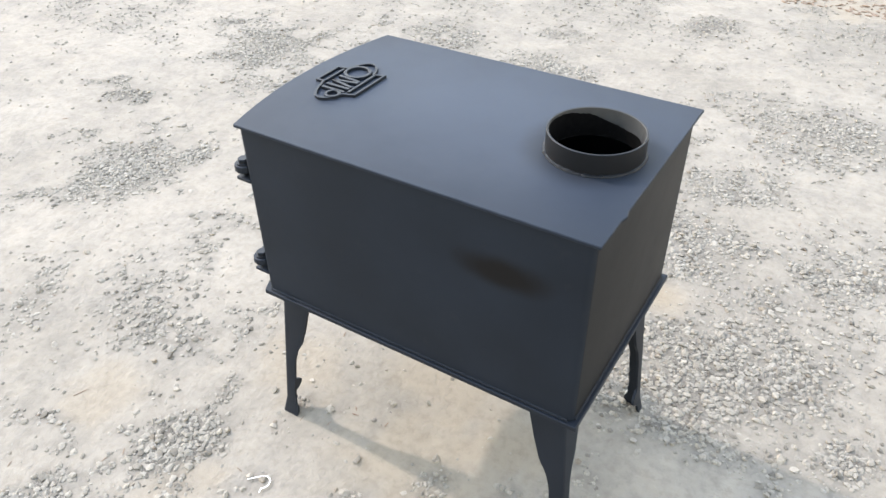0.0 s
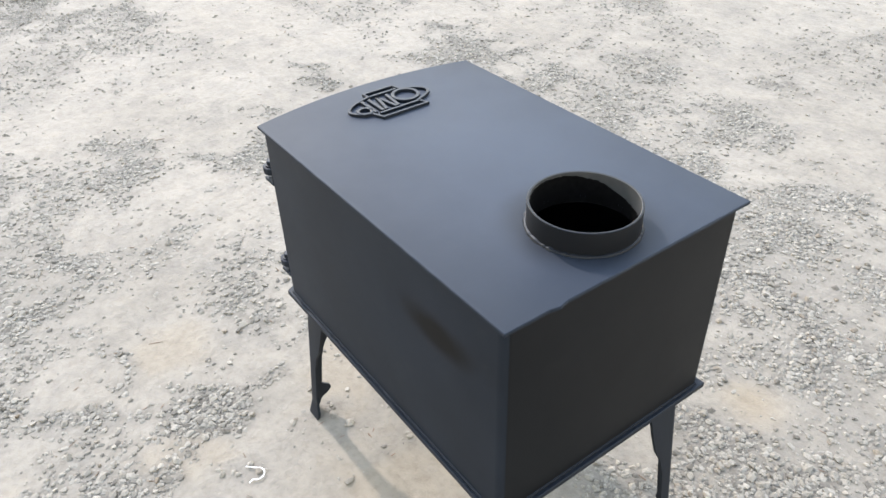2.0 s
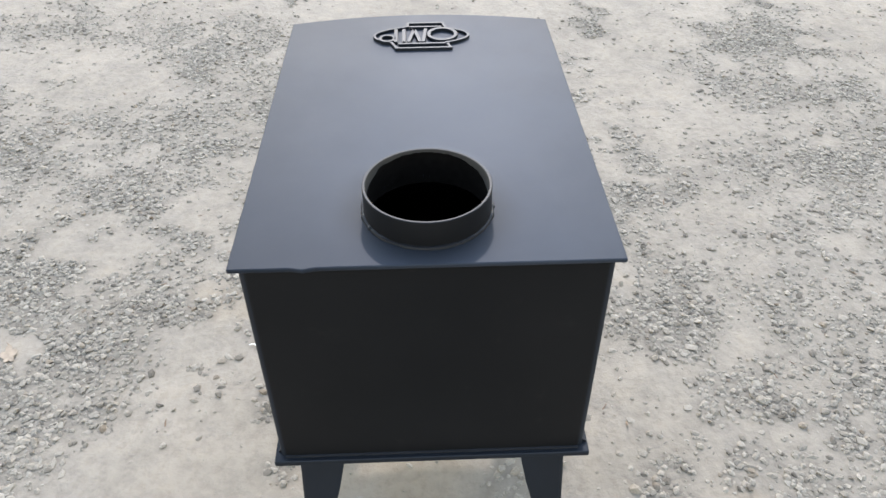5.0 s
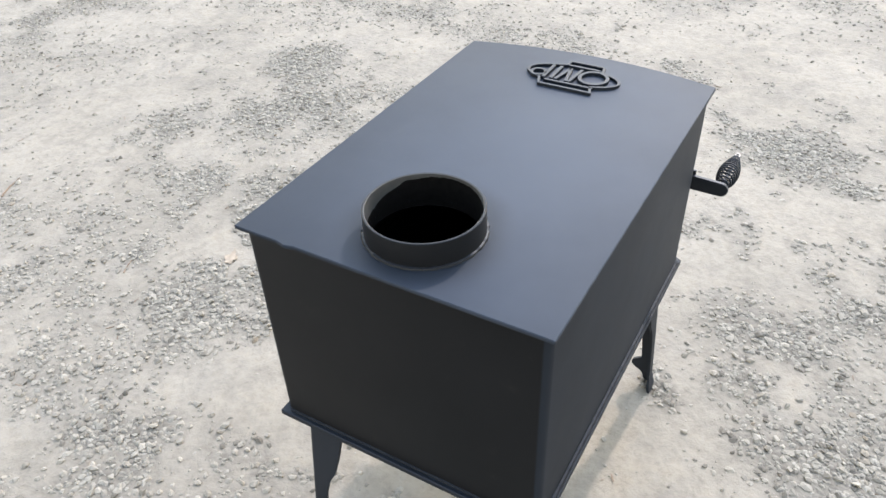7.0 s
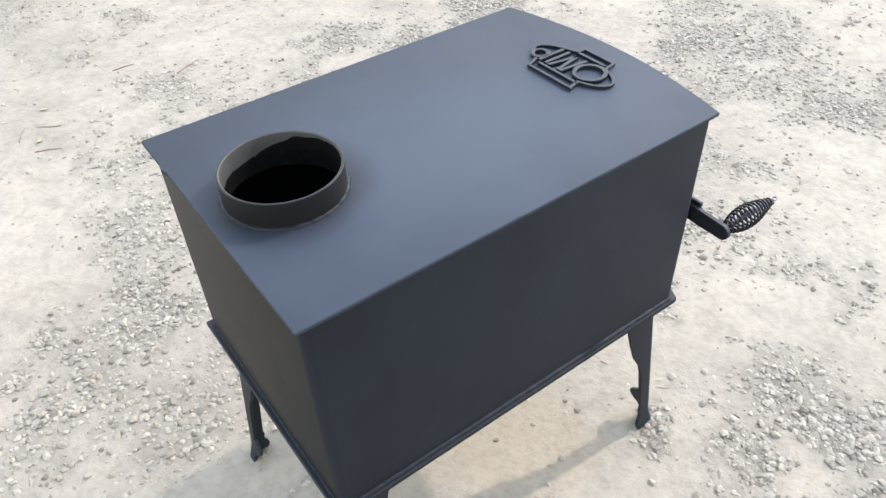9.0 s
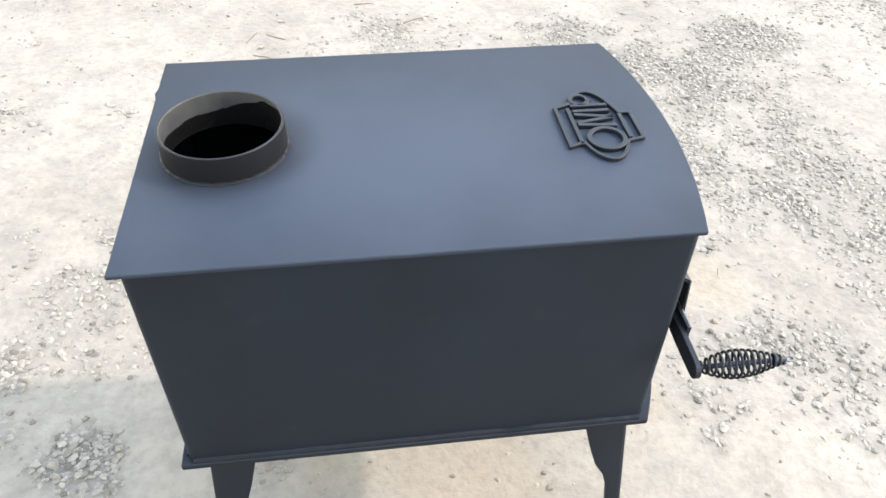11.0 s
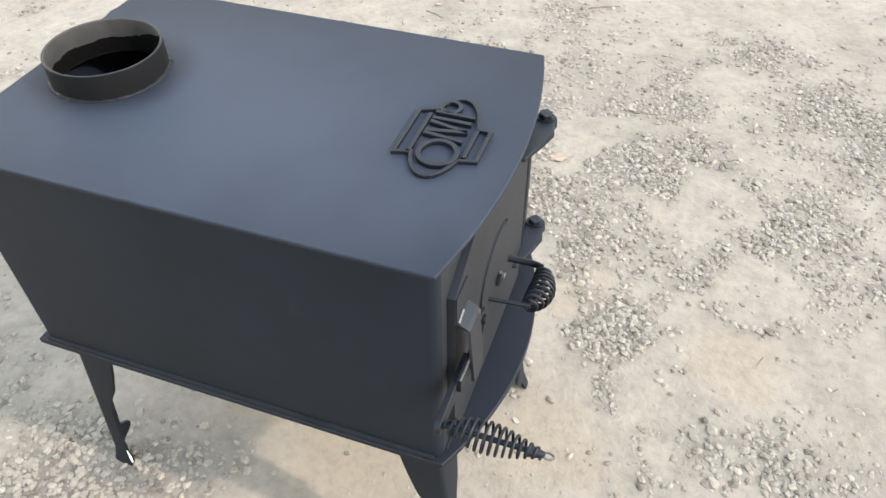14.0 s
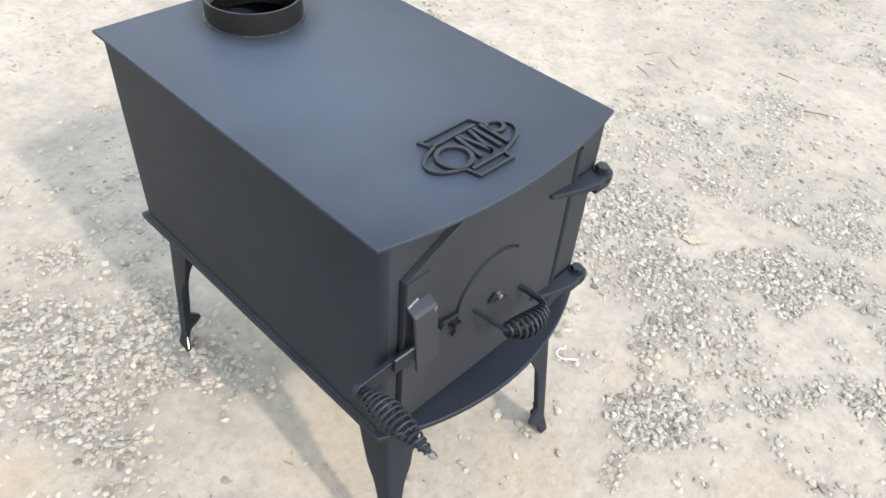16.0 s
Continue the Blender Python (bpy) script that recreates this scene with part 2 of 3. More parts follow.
def slab(outlines, depth, place=None):
    """A plate of that depth along z from closed outlines in x, y: the first is its edge, the others are holes."""
    bm = bmesh.new()
    edges = []
    for pts in outlines:
        vs = [bm.verts.new((x, y, 0)) for x, y in pts]
        edges += [bm.edges.new((a, b)) for a, b in zip(vs, vs[1:] + vs[:1])]
    bmesh.ops.triangle_fill(bm, use_beauty=True, use_dissolve=False, edges=edges)
    made = bmesh.ops.extrude_face_region(bm, geom=bm.faces[:])
    bmesh.ops.translate(bm, vec=(0, 0, depth), verts=[g for g in made["geom"] if isinstance(g, bmesh.types.BMVert)])
    bmesh.ops.recalc_face_normals(bm, faces=bm.faces)
    if place is not None:
        bmesh.ops.transform(bm, matrix=place, verts=bm.verts)
    return bm


def inset(pts, d):
    """A closed counter-clockwise outline moved inwards by d."""
    out = []
    for i, p in enumerate(pts):
        a, b = Vector(pts[i - 1]), Vector(pts[(i + 1) % len(pts)])
        p = Vector(p)
        e, f = (p - a).normalized(), (b - p).normalized()
        n1, n2 = Vector((-e.y, e.x)), Vector((-f.y, f.x))
        k = n1 + n2
        out.append(tuple(p + k * (d / max(0.4, 1 + n1.dot(n2)))))
    return out


def tube(points, radius, sides=8, closed=False, wobble=0.0, bm=None):
    """A round bar along points; radius is a number or one for each point."""
    bm = bm or bmesh.new()
    pts = [Vector(p) for p in points]
    rad = radius if isinstance(radius, (list, tuple)) else [radius] * len(pts)
    rings, side = [], None
    for i, p in enumerate(pts):
        a = pts[i - 1] if i or closed else p
        b = pts[(i + 1) % len(pts)] if i < len(pts) - 1 or closed else p
        way = (b - a).normalized()
        if side is None:
            side = way.orthogonal().normalized()
        side = (side - way * side.dot(way)).normalized()
        up = way.cross(side)
        r = rad[i] * (1 + wobble * (random.random() - 0.5))
        rings.append([bm.verts.new(p + r * (math.cos(q) * side + math.sin(q) * up)) for q in (2 * math.pi * k / sides for k in range(sides))])
    pairs = list(zip(rings, rings[1:])) + ([(rings[-1], rings[0])] if closed else [])
    for a, b in pairs:
        for k in range(sides):
            bm.faces.new((a[k], a[(k + 1) % sides], b[(k + 1) % sides], b[k]))
    if not closed:
        bm.faces.new(rings[0][::-1])
        bm.faces.new(rings[-1])
    return bm


def lathe(profile, sides=48, place=None, bm=None):
    """A closed profile of (radius, z) turned round z."""
    bm = bm or bmesh.new()
    rings = [[bm.verts.new((r * math.cos(q), r * math.sin(q), z)) for q in (2 * math.pi * k / sides for k in range(sides))] for r, z in profile]
    if place is not None:
        for ring in rings:
            for v in ring:
                v.co = place @ v.co
    for a, b in zip(rings, rings[1:] + rings[:1]):
        for k in range(sides):
            bm.faces.new((a[k], a[(k + 1) % sides], b[(k + 1) % sides], b[k]))
    return bm


def hex_bolt(radius, height, place):
    """A bolt head on its washer, along z of place."""
    bm = bmesh.new()
    bmesh.ops.create_cone(bm, cap_ends=True, segments=6, radius1=radius, radius2=radius, depth=height, matrix=Matrix.Translation((0, 0, height / 2 + 0.002)))
    bevelled(bm, radius * 0.12, 1)
    b = bmesh.new()
    bmesh.ops.create_cone(b, cap_ends=True, segments=20, radius1=radius * 1.25, radius2=radius * 1.25, depth=0.003, matrix=Matrix.Translation((0, 0, 0.0015)))
    joined(bm, b)
    bmesh.ops.transform(bm, matrix=place, verts=bm.verts)
    return bm


def arc_front(x_corner, x_mid, half, steps=28):
    """Points along a bowed front edge from +half to -half in y."""
    out = []
    for k in range(steps + 1):
        y = half - 2 * half * k / steps
        out.append((x_corner + (x_mid - x_corner) * (1 - (y / half) ** 2), y))
    return out


# ---- the stove; its front looks to -x ----
STOVE = Vector((-0.6205, 1.199, 0.0))
HALF_W, REAR, FRONT = 0.264, 0.3865, -0.3865
TOP_T, BASE, BASE_T = 0.007, 0.449, 0.012
stove = tagged(new("wood_stove"), "black painted welded steel wood stove standing on gravel", "wood stove")
stove.matrix_world = Matrix.Translation(STOVE)


def circle(cx, cy, r, n):
    return [(cx + r * math.cos(2 * math.pi * k / n), cy + r * math.sin(2 * math.pi * k / n)) for k in range(n)]


def build_plates():
    # torch-cut top plate with a bowed front and the flue hole
    edge = []
    for k in range(33):
        y = -HALF_W + 2 * HALF_W * k / 32
        burr = 0.004 * math.exp(-((y + 0.165) / 0.006) ** 2)
        edge.append((REAR + burr + 0.0006 * noise.noise((0, y * 40, 3)), y))
    for k in range(1, 40):
        x = REAR + (FRONT - REAR) * k / 40
        edge.append((x, HALF_W + 0.0008 * noise.noise((x * 35, 1, 0))))
    edge += arc_front(FRONT, -0.4225, HALF_W)
    for k in range(1, 40):
        x = FRONT + (REAR - FRONT) * k / 40
        edge.append((x, -HALF_W + 0.0008 * noise.noise((x * 35, 7, 0))))
    bm = slab([edge, circle(*FLUE, FLUE_R - 0.0050, 64)], TOP_T, Matrix.Translation((0, 0, TOP - TOP_T)))
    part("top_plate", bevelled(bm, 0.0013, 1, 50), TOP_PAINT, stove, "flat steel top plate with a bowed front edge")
    # base plate, whose bowed front makes the ash shelf
    edge = [(REAR, -HALF_W), (REAR, HALF_W)] + arc_front(FRONT - 0.004, -0.457, HALF_W)
    bm = slab([edge], BASE_T, Matrix.Translation((0, 0, BASE - BASE_T)))
    part("base_plate", bevelled(bm, 0.0015, 1, 50), PAINT, stove, "steel base plate with a bowed ash shelf")


DOOR_OUTLINE = [(-0.160, 0.462), (0.2185, 0.462), (0.2185, 0.792), (0.100, 0.852), (-0.160, 0.852)]
ACROSS = Matrix(((0, 0, 1, 0), (1, 0, 0, 0), (0, 1, 0, 0), (0, 0, 0, 1)))     # outlines in y, z


def build_firebox():
    x0, x1, y, t, r = -0.386, 0.3765, 0.2555, 0.006, 0.015
    def open_ring(d, z):
        pts = [Vector((x0 + d, -y + r, z))]
        for cx, cy, a0 in ((x0 + r, -y + r, 180), (x1 - r, -y + r, 270), (x1 - r, y - r, 0), (x0 + r, y - r, 90)):
            for k in range(6):
                q = radians(a0 + 18 * k)
                pts.append(Vector((cx + (r - d) * math.cos(q), cy + (r - d) * math.sin(q), z)))
        return pts[1:]
    bm = bmesh.new()
    loops = [[bm.verts.new(p) for p in open_ring(d, z)] for d, z in ((0, BASE + 0.0005), (0, TOP - TOP_T), (t, TOP - TOP_T), (t, BASE + 0.0005))]
    for a, b in zip(loops, loops[1:] + loops[:1]):
        for k in range(len(a) - 1):
            bm.faces.new((a[k], a[k + 1], b[k + 1], b[k]))
    for k in (0, -1):
        bm.faces.new([loop[k] for loop in loops])
    bmesh.ops.recalc_face_normals(bm, faces=bm.faces)
    # rear faces take the darker paint that holds their shade
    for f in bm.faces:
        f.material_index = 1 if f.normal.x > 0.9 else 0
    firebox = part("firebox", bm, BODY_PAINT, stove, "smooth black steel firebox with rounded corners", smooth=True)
    firebox.data.materials.append(REAR_SHADED_PAINT)
    edge = [(-y + r, BASE + 0.0005), (y - r, BASE + 0.0005), (y - r, TOP - TOP_T), (-y + r, TOP - TOP_T)]
    hole = inset(DOOR_OUTLINE, -0.0036)
    part("front_plate", slab([edge, hole], t, Matrix.Translation((x0, 0, 0)) @ ACROSS), FRONT_LIT_PAINT, stove, "steel front plate round the door opening")
    # weld beads along the foot of the box
    for size, a, b in ((0.0050, (x0 + 0.01, y + 0.001), (x1 - 0.01, y + 0.001)), (0.0030, (x0 + 0.01, -y), (x1 - 0.01, -y)),
                       (0.0030, (x1, -y + 0.01), (x1, y - 0.01)), (0.0035, (x0 - 0.001, y - 0.02), (x0 - 0.001, -y + 0.05))):
        n = 150
        pts, rad = [], []
        for k in range(n + 1):
            f = k / n
            p = Vector((*a, 0)).lerp(Vector((*b, 0)), f)
            pts.append((p.x, p.y, BASE + 0.0015))
            rad.append(size * (1 + 0.32 * noise.noise((f * 60, 0.3, a[1]))))
        part("weld_bead", tube(pts, rad, 7), WELD, stove, "lumpy painted weld bead", smooth=True)


def build_flue():
    r, t, z0, z1 = FLUE_R, 0.0042, TOP - 0.004, 0.9205
    c = Matrix.Translation((*FLUE, 0))
    bm = lathe([(r, z0), (r, z1 - 0.001), (r - 0.001, z1), (r - t + 0.001, z1), (r - t, z1 - 0.001), (r - t, z0 - 0.012), (r - 0.0015, z0 - 0.012)], 72, c)
    middle = Vector((*FLUE, 0))
    for f in bm.faces:
        out = (f.calc_center_median() - middle) * Vector((1, 1, 0))
        f.material_index = 1 if out.length < r - 0.8 * t else 0
    flue = part("flue_collar", bm, COLLAR_PAINT, stove, "short round steel flue collar", smooth=True)
    flue.data.materials.append(FLUE_INSIDE)
    # the bore is black with soot below a ragged line; the black reaches higher towards the front
    bm = bmesh.new()
    rows = []
    for k in range(120):
        a = 2 * math.pi * k / 120
        u = Vector((math.cos(a), math.sin(a), 0))
        edge = TOP + 0.011 + 0.027 * min(1.0, max(0.0, 0.2 - 0.95 * u.x)) + 0.005 * noise.noise(u * 3.1) + 0.0025 * noise.noise(u * 14.0)
        rows.append([bm.verts.new(Vector((*FLUE, z)) + u * q) for q, z in ((r - t + 0.0003, z0 - 0.011), (r - t - 0.0009, z0 - 0.011), (r - t - 0.0009, edge - 0.001), (r - t + 0.0003, edge))])
    for a, b in zip(rows, rows[1:] + rows[:1]):
        for k in range(3):
            bm.faces.new((a[k], b[k], b[k + 1], a[k + 1]))
    part("soot_lining", bm, SOOT, flue, "ragged black soot inside the collar")
    pts, rad = [], []
    for k in range(150):
        a = 2 * math.pi * k / 150
        pts.append((FLUE[0] + (r + 0.0005) * math.cos(a), FLUE[1] + (r + 0.0005) * math.sin(a), TOP + 0.0005))
        rad.append(0.0036 + 0.0024 * noise.noise((7 * math.cos(a) * 3, 7 * math.sin(a) * 3, 0.5)))
    part("weld_bead", tube(pts, rad, 8, True), COLLAR_PAINT, flue, "lumpy painted weld bead", smooth=True)


def build_emblem():
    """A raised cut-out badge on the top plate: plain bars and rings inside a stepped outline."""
    def lobe(a0, a1, rx):
        return [(rx * math.cos(radians(a)), 0.043 * math.sin(radians(a)) - 0.001) for a in np.linspace(a0, a1, 12)]
    outline = [(-0.0645, 0.059), *lobe(124, 236, 0.101), (-0.050, -0.063), (0.026, -0.063), (0.026, -0.045), *lobe(-58, 52, 0.093), (0.047, 0.059)]
    place = Matrix.Translation((-0.3070, -0.002, TOP - 0.0005)) @ Matrix(((0, 1, 0, 0), (-1, 0, 0, 0), (0, 0, 1, 0), (0, 0, 0, 1)))
    h = 0.0065
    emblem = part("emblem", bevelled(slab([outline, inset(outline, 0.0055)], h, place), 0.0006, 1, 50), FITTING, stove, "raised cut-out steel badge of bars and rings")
    def piece(name, loops, height=h + 0.001):
        part(name, bevelled(slab(loops, height, place), 0.0006, 1, 50), FITTING, emblem)
    piece("badge_bar", [[(-0.059, 0.034), (0.042, 0.034), (0.042, 0.0400), (-0.059, 0.0400)]], h)
    piece("badge_bar", [[(-0.046, -0.0445), (0.020, -0.0445), (0.020, -0.0385), (-0.046, -0.0385)]], h)
    ring = circle(-0.046, -0.004, 0.031, 30)
    piece("badge_ring", [ring, inset(ring, 0.0075)])
    for u, lean in ((-0.010, 0.003), (0.0045, -0.006), (0.016, 0.006), (0.031, 0.0), (0.047, 0.0)):
        piece("badge_bar", [[(u - 0.0036 - lean, -0.029), (u + 0.0036 - lean, -0.029), (u + 0.0036 + lean, 0.031), (u - 0.0036 + lean, 0.031)]])
    ring = circle(0.064, 0.013, 0.0175, 24)
    piece("badge_ring", [ring, inset(ring, 0.0065)])


DOOR_X = -0.3965


def build_door():
    c, r0, r1 = (0.018, 0.646), 0.0832, 0.0872
    slot = [(c[0] + r1 * math.cos(radians(a)), c[1] + r1 * math.sin(radians(a))) for a in range(2, 136, 6)]
    slot += [(c[0] + r0 * math.cos(radians(a)), c[1] + r0 * math.sin(radians(a))) for a in range(134, 1, -6)]
    bm = slab([DOOR_OUTLINE, slot], 0.0075, Matrix.Translation((DOOR_X, 0, 0)) @ ACROSS)
    bevelled(bm, 0.0014, 2, 50)
    joined(bm, slab([DOOR_OUTLINE], 0.0090, Matrix.Translation((DOOR_X + 0.0070, 0, 0)) @ ACROSS))
    joined(bm, slab([inset(DOOR_OUTLINE, -0.012)], 0.004, Matrix.Translation((DOOR_X + 0.0172, 0, 0)) @ ACROSS))
    door = part("door", bm, FRONT_LIT_PAINT, stove, "flat steel firebox door, shut, with one cut corner")
    part("draft_plate", lathe([(0.001, 0.0), (0.082, 0.0), (0.082, 0.0025), (0.001, 0.0035)], 56, Matrix.Translation((DOOR_X, *c)) @ pose(0, 0, 0, 0, -90, 0)), FRONT_LIT_PAINT, door, "round sliding draft plate", smooth=True)
    part("edge_rod", tube([(DOOR_X + 0.006, -0.1720, z) for z in (0.470, 0.6, 0.72, 0.845)], 0.0074, 12), PAINT, door, "round bar along the hinge edge", smooth=True)
    face = pose(0, 0, 0, 0, -90, 0)
    part("draft_bolt", hex_bolt(0.0056, 0.008, Matrix.Translation((DOOR_X - 0.003, 0.004, 0.627)) @ face), STEEL, door, "worn bright bolt head")
    part("draft_bolt", hex_bolt(0.0065, 0.012, Matrix.Translation((DOOR_X, 0.112, 0.634)) @ face), FITTING, door)
    part("stop_pin", hex_bolt(0.0060, 0.014, Matrix.Translation((DOOR_X, 0.148, 0.660)) @ face), FITTING, door)
    for y, z, half, tilt in ((0.000, 0.617, 0.019, 24), (0.020, 0.632, 0.010, -48), (0.107, 0.622, 0.015, -52), (0.126, 0.660, 0.020, 8)):
        b = box(-0.011, -0.004, -half, half, -0.0035, 0.0035, 0.0012)
        bmesh.ops.transform(b, matrix=Matrix.Translation((DOOR_X, y, z)) @ pose(0, 0, 0, tilt, 0, 0), verts=b.verts)
        part("wing_lug", b, FITTING, door)
    # bent rod with a coiled wire grip
    a, b = Vector((DOOR_X + 0.002, 0.063, 0.630)), Vector((DOOR_X + 0.002, -0.064, 0.599))
    ends = [Vector((-0.462, 0.052, 0.625)), Vector((-0.471, 0.000, 0.609)), Vector((-0.460, -0.056, 0.598))]
    def along(f):
        """A bowed line through the three points of the grip."""
        return ends[0] * (1 - f) * (1 - 2 * f) + ends[1] * 4 * f * (1 - f) + ends[2] * f * (2 * f - 1)
    path = [a, a.lerp(ends[0], 0.55), a.lerp(ends[0], 0.9)] + [along(k / 12) for k in range(13)] + [Vector((-0.450, -0.067, 0.595)), Vector((-0.436, -0.071, 0.593)), b]
    handle = part("draft_handle", tube(path, [0.0036] * 3 + [0.0045] * 13 + [0.0062] * 3, 10), FITTING, door, "bent rod draft handle", smooth=True)
    coil = []
    turns, n = 9, 260
    way = (ends[2] - ends[0]).normalized()
    up = Vector((0, 0, 1))
    up = (up - way * up.dot(way)).normalized()
    out = way.cross(up)
    for k in range(n + 1):
        f = k / n
        r = 0.0095 + 0.0105 * math.sin(math.pi * f ** 0.9) ** 0.9
        w = 2 * math.pi * turns * f
        coil.append(along(f) + r * (math.cos(w) * up + math.sin(w) * out))
    part("coil_grip", tube(coil, 0.0027, 6), FITTING, handle, "barrel-shaped coiled wire grip", smooth=True)
    # guide for the latch bar: flush at the top, stepped out over the bar, open towards the side
    prof = [(0.001, 0.792), (0.001, 0.742), (-0.0168, 0.7285), (-0.0240, 0.6225), (-0.0290, 0.6225), (-0.0205, 0.7325), (-0.0160, 0.7380), (-0.0025, 0.7450), (-0.0025, 0.792)]
    g = bmesh.new()
    lo = [g.verts.new((DOOR_X + x, 0.1715, z)) for x, z in prof]
    hi = [g.verts.new((DOOR_X + x, 0.2175 if z > 0.735 else 0.2155, z)) for x, z in prof]
    g.faces.new(lo)
    g.faces.new(hi[::-1])
    for k in range(len(prof)):
        g.faces.new((lo[k - 1], lo[k], hi[k], hi[k - 1]))
    guide = part("latch_guide", bevelled(g, 0.0012, 2), FRONT_LIT_PAINT, door, "stepped steel strip guiding the latch bar")
    for y0, y1, z0, z1, out in ((0.197, 0.2165, 0.7525, 0.7450, 0.004), (0.173, 0.177, 0.7330, 0.7250, 0.019)):
        pts = [(DOOR_X - out, y0 + (y1 - y0) * k / 9, z0 + (z1 - z0) * k / 9) for k in range(10)]
        part("weld_bead", tube(pts, [0.0028 + 0.0012 * noise.noise((k * 0.9, y0 * 50, 2.0)) for k in range(10)], 7), WELD_HIGHLIGHT, guide, "weld bead with a highlight painted into its pale colour", smooth=True)


def build_hinge(z):
    e = Vector((-0.4035, -0.240))
    pts = [(-0.3925, -0.100), (-0.3925, -0.16), (-0.388, -0.228)]
    for k in range(7):
        q = radians(-30 - 30 * k)
        pts.append((e.x + 0.021 * math.cos(q), e.y + 0.021 * math.sin(q)))
    pts += [(-0.4275, -0.205), (-0.420, -0.165), (-0.404, -0.103)]
    hull = [Vector(p) for p in pts]
    bm = slab([[tuple(p) for p in hull]], 0.013, Matrix.Translation((0, 0, z - 0.013)))
    for v in bm.verts:
        f = min(1.0, max(0.0, (-0.100 - v.co.y) / 0.135))
        v.co.z = z + 0.014 - 0.014 * f if v.co.z > z - 0.006 else z + 0.007 - 0.023 * f
    hinge = part("hinge", bevelled(bm, 0.0022, 2, 50), PAINT, stove, "tapered steel strap hinge")
    part("hinge_bolt", hex_bolt(0.0125, 0.010, Matrix.Translation((e.x, e.y, z))), FITTING, hinge, "hexagon hinge bolt")
    part("hinge_lug", box(-0.416, -0.376, -0.257, -0.218, z - 0.036, z - 0.027, 0.003), PAINT, hinge)
    part("hinge_pin", tube([(e.x, e.y, z - 0.040), (e.x, e.y, z - 0.015)], 0.0062, 12), FITTING, hinge, smooth=True)


def build_latch():
    z0, z1, y0, y1 = 0.630, 0.661, 0.196, 0.311
    pts = [(y0, 0.636), (0.240, 0.631), (0.272, z0), (y1, z0)]
    for k in range(1, 9):
        a = radians(-90 + 20 * k)
        pts.append((y1 + 0.0155 * math.cos(a), (z0 + z1) / 2 + 0.0155 * math.sin(a)))
    pts += [(y1, z1), (0.248, 0.664), (y0, 0.660)]
    place = Matrix.Translation((-0.411, 0, 0)) @ Matrix(((0, 0, 1, 0), (1, 0, 0, 0), (0, 1, 0, 0), (0, 0, 0, 1)))
    latch = part("latch_bar", bevelled(slab([pts], 0.009, place), 0.0012, 1, 50), FITTING, stove, "flat steel latch bar reaching past the stove side")
    part("latch_tongue", box(-0.4174, -0.4105, 0.190, 0.2545, 0.6455, 0.6720, 0.0010), FITTING, latch, "short steel tongue caught behind the guide")
    part("worn_edge", box(-0.4178, -0.4148, 0.194, 0.2540, 0.6702, 0.6724, 0.0006), STEEL, latch, "bare bright steel edge of the tongue")
    x0, x1, y, z = -0.411, -0.548, 0.311, 0.647
    part("grip_rod", tube([(x0, y, z), (x0 - 0.05, y, z), (x1, y, z)], 0.0042, 10), FITTING, latch, smooth=True)
    coil = []
    turns, n = 14, 420
    for k in range(n + 1):
        f = k / n
        r = 0.0065 + 0.0145 * math.sin(math.pi * min(1, f * 1.02) ** 0.85) ** 1.2
        w = 2 * math.pi * turns * f
        coil.append((x0 - 0.002 + (x1 - x0 + 0.004) * f, y + r * math.cos(w), z + r * math.sin(w)))
    part("spring_grip", tube(coil, 0.0021, 6), FITTING, latch, "barrel-shaped coiled spring grip", smooth=True)
    part("grip_tip", lathe([(0.0005, 0.0), (0.0085, 0.001), (0.0070, 0.012), (0.0040, 0.022), (0.0005, 0.023)], 16, Matrix.Translation((x1 + 0.020, y, z)) @ pose(0, 0, 0, 0, -90, 0)), FITTING, latch, "tapered end sleeve of the grip", smooth=True)
    eye = [(x1 - 0.007 + 0.0065 * math.cos(2 * math.pi * k / 14) * 1.1, y + 0.0048 * math.sin(2 * math.pi * k / 14), z) for k in range(14)]
    part("grip_eye", tube(eye, 0.0019, 6, True), STEEL, latch, "worn bright wire eye", smooth=True)


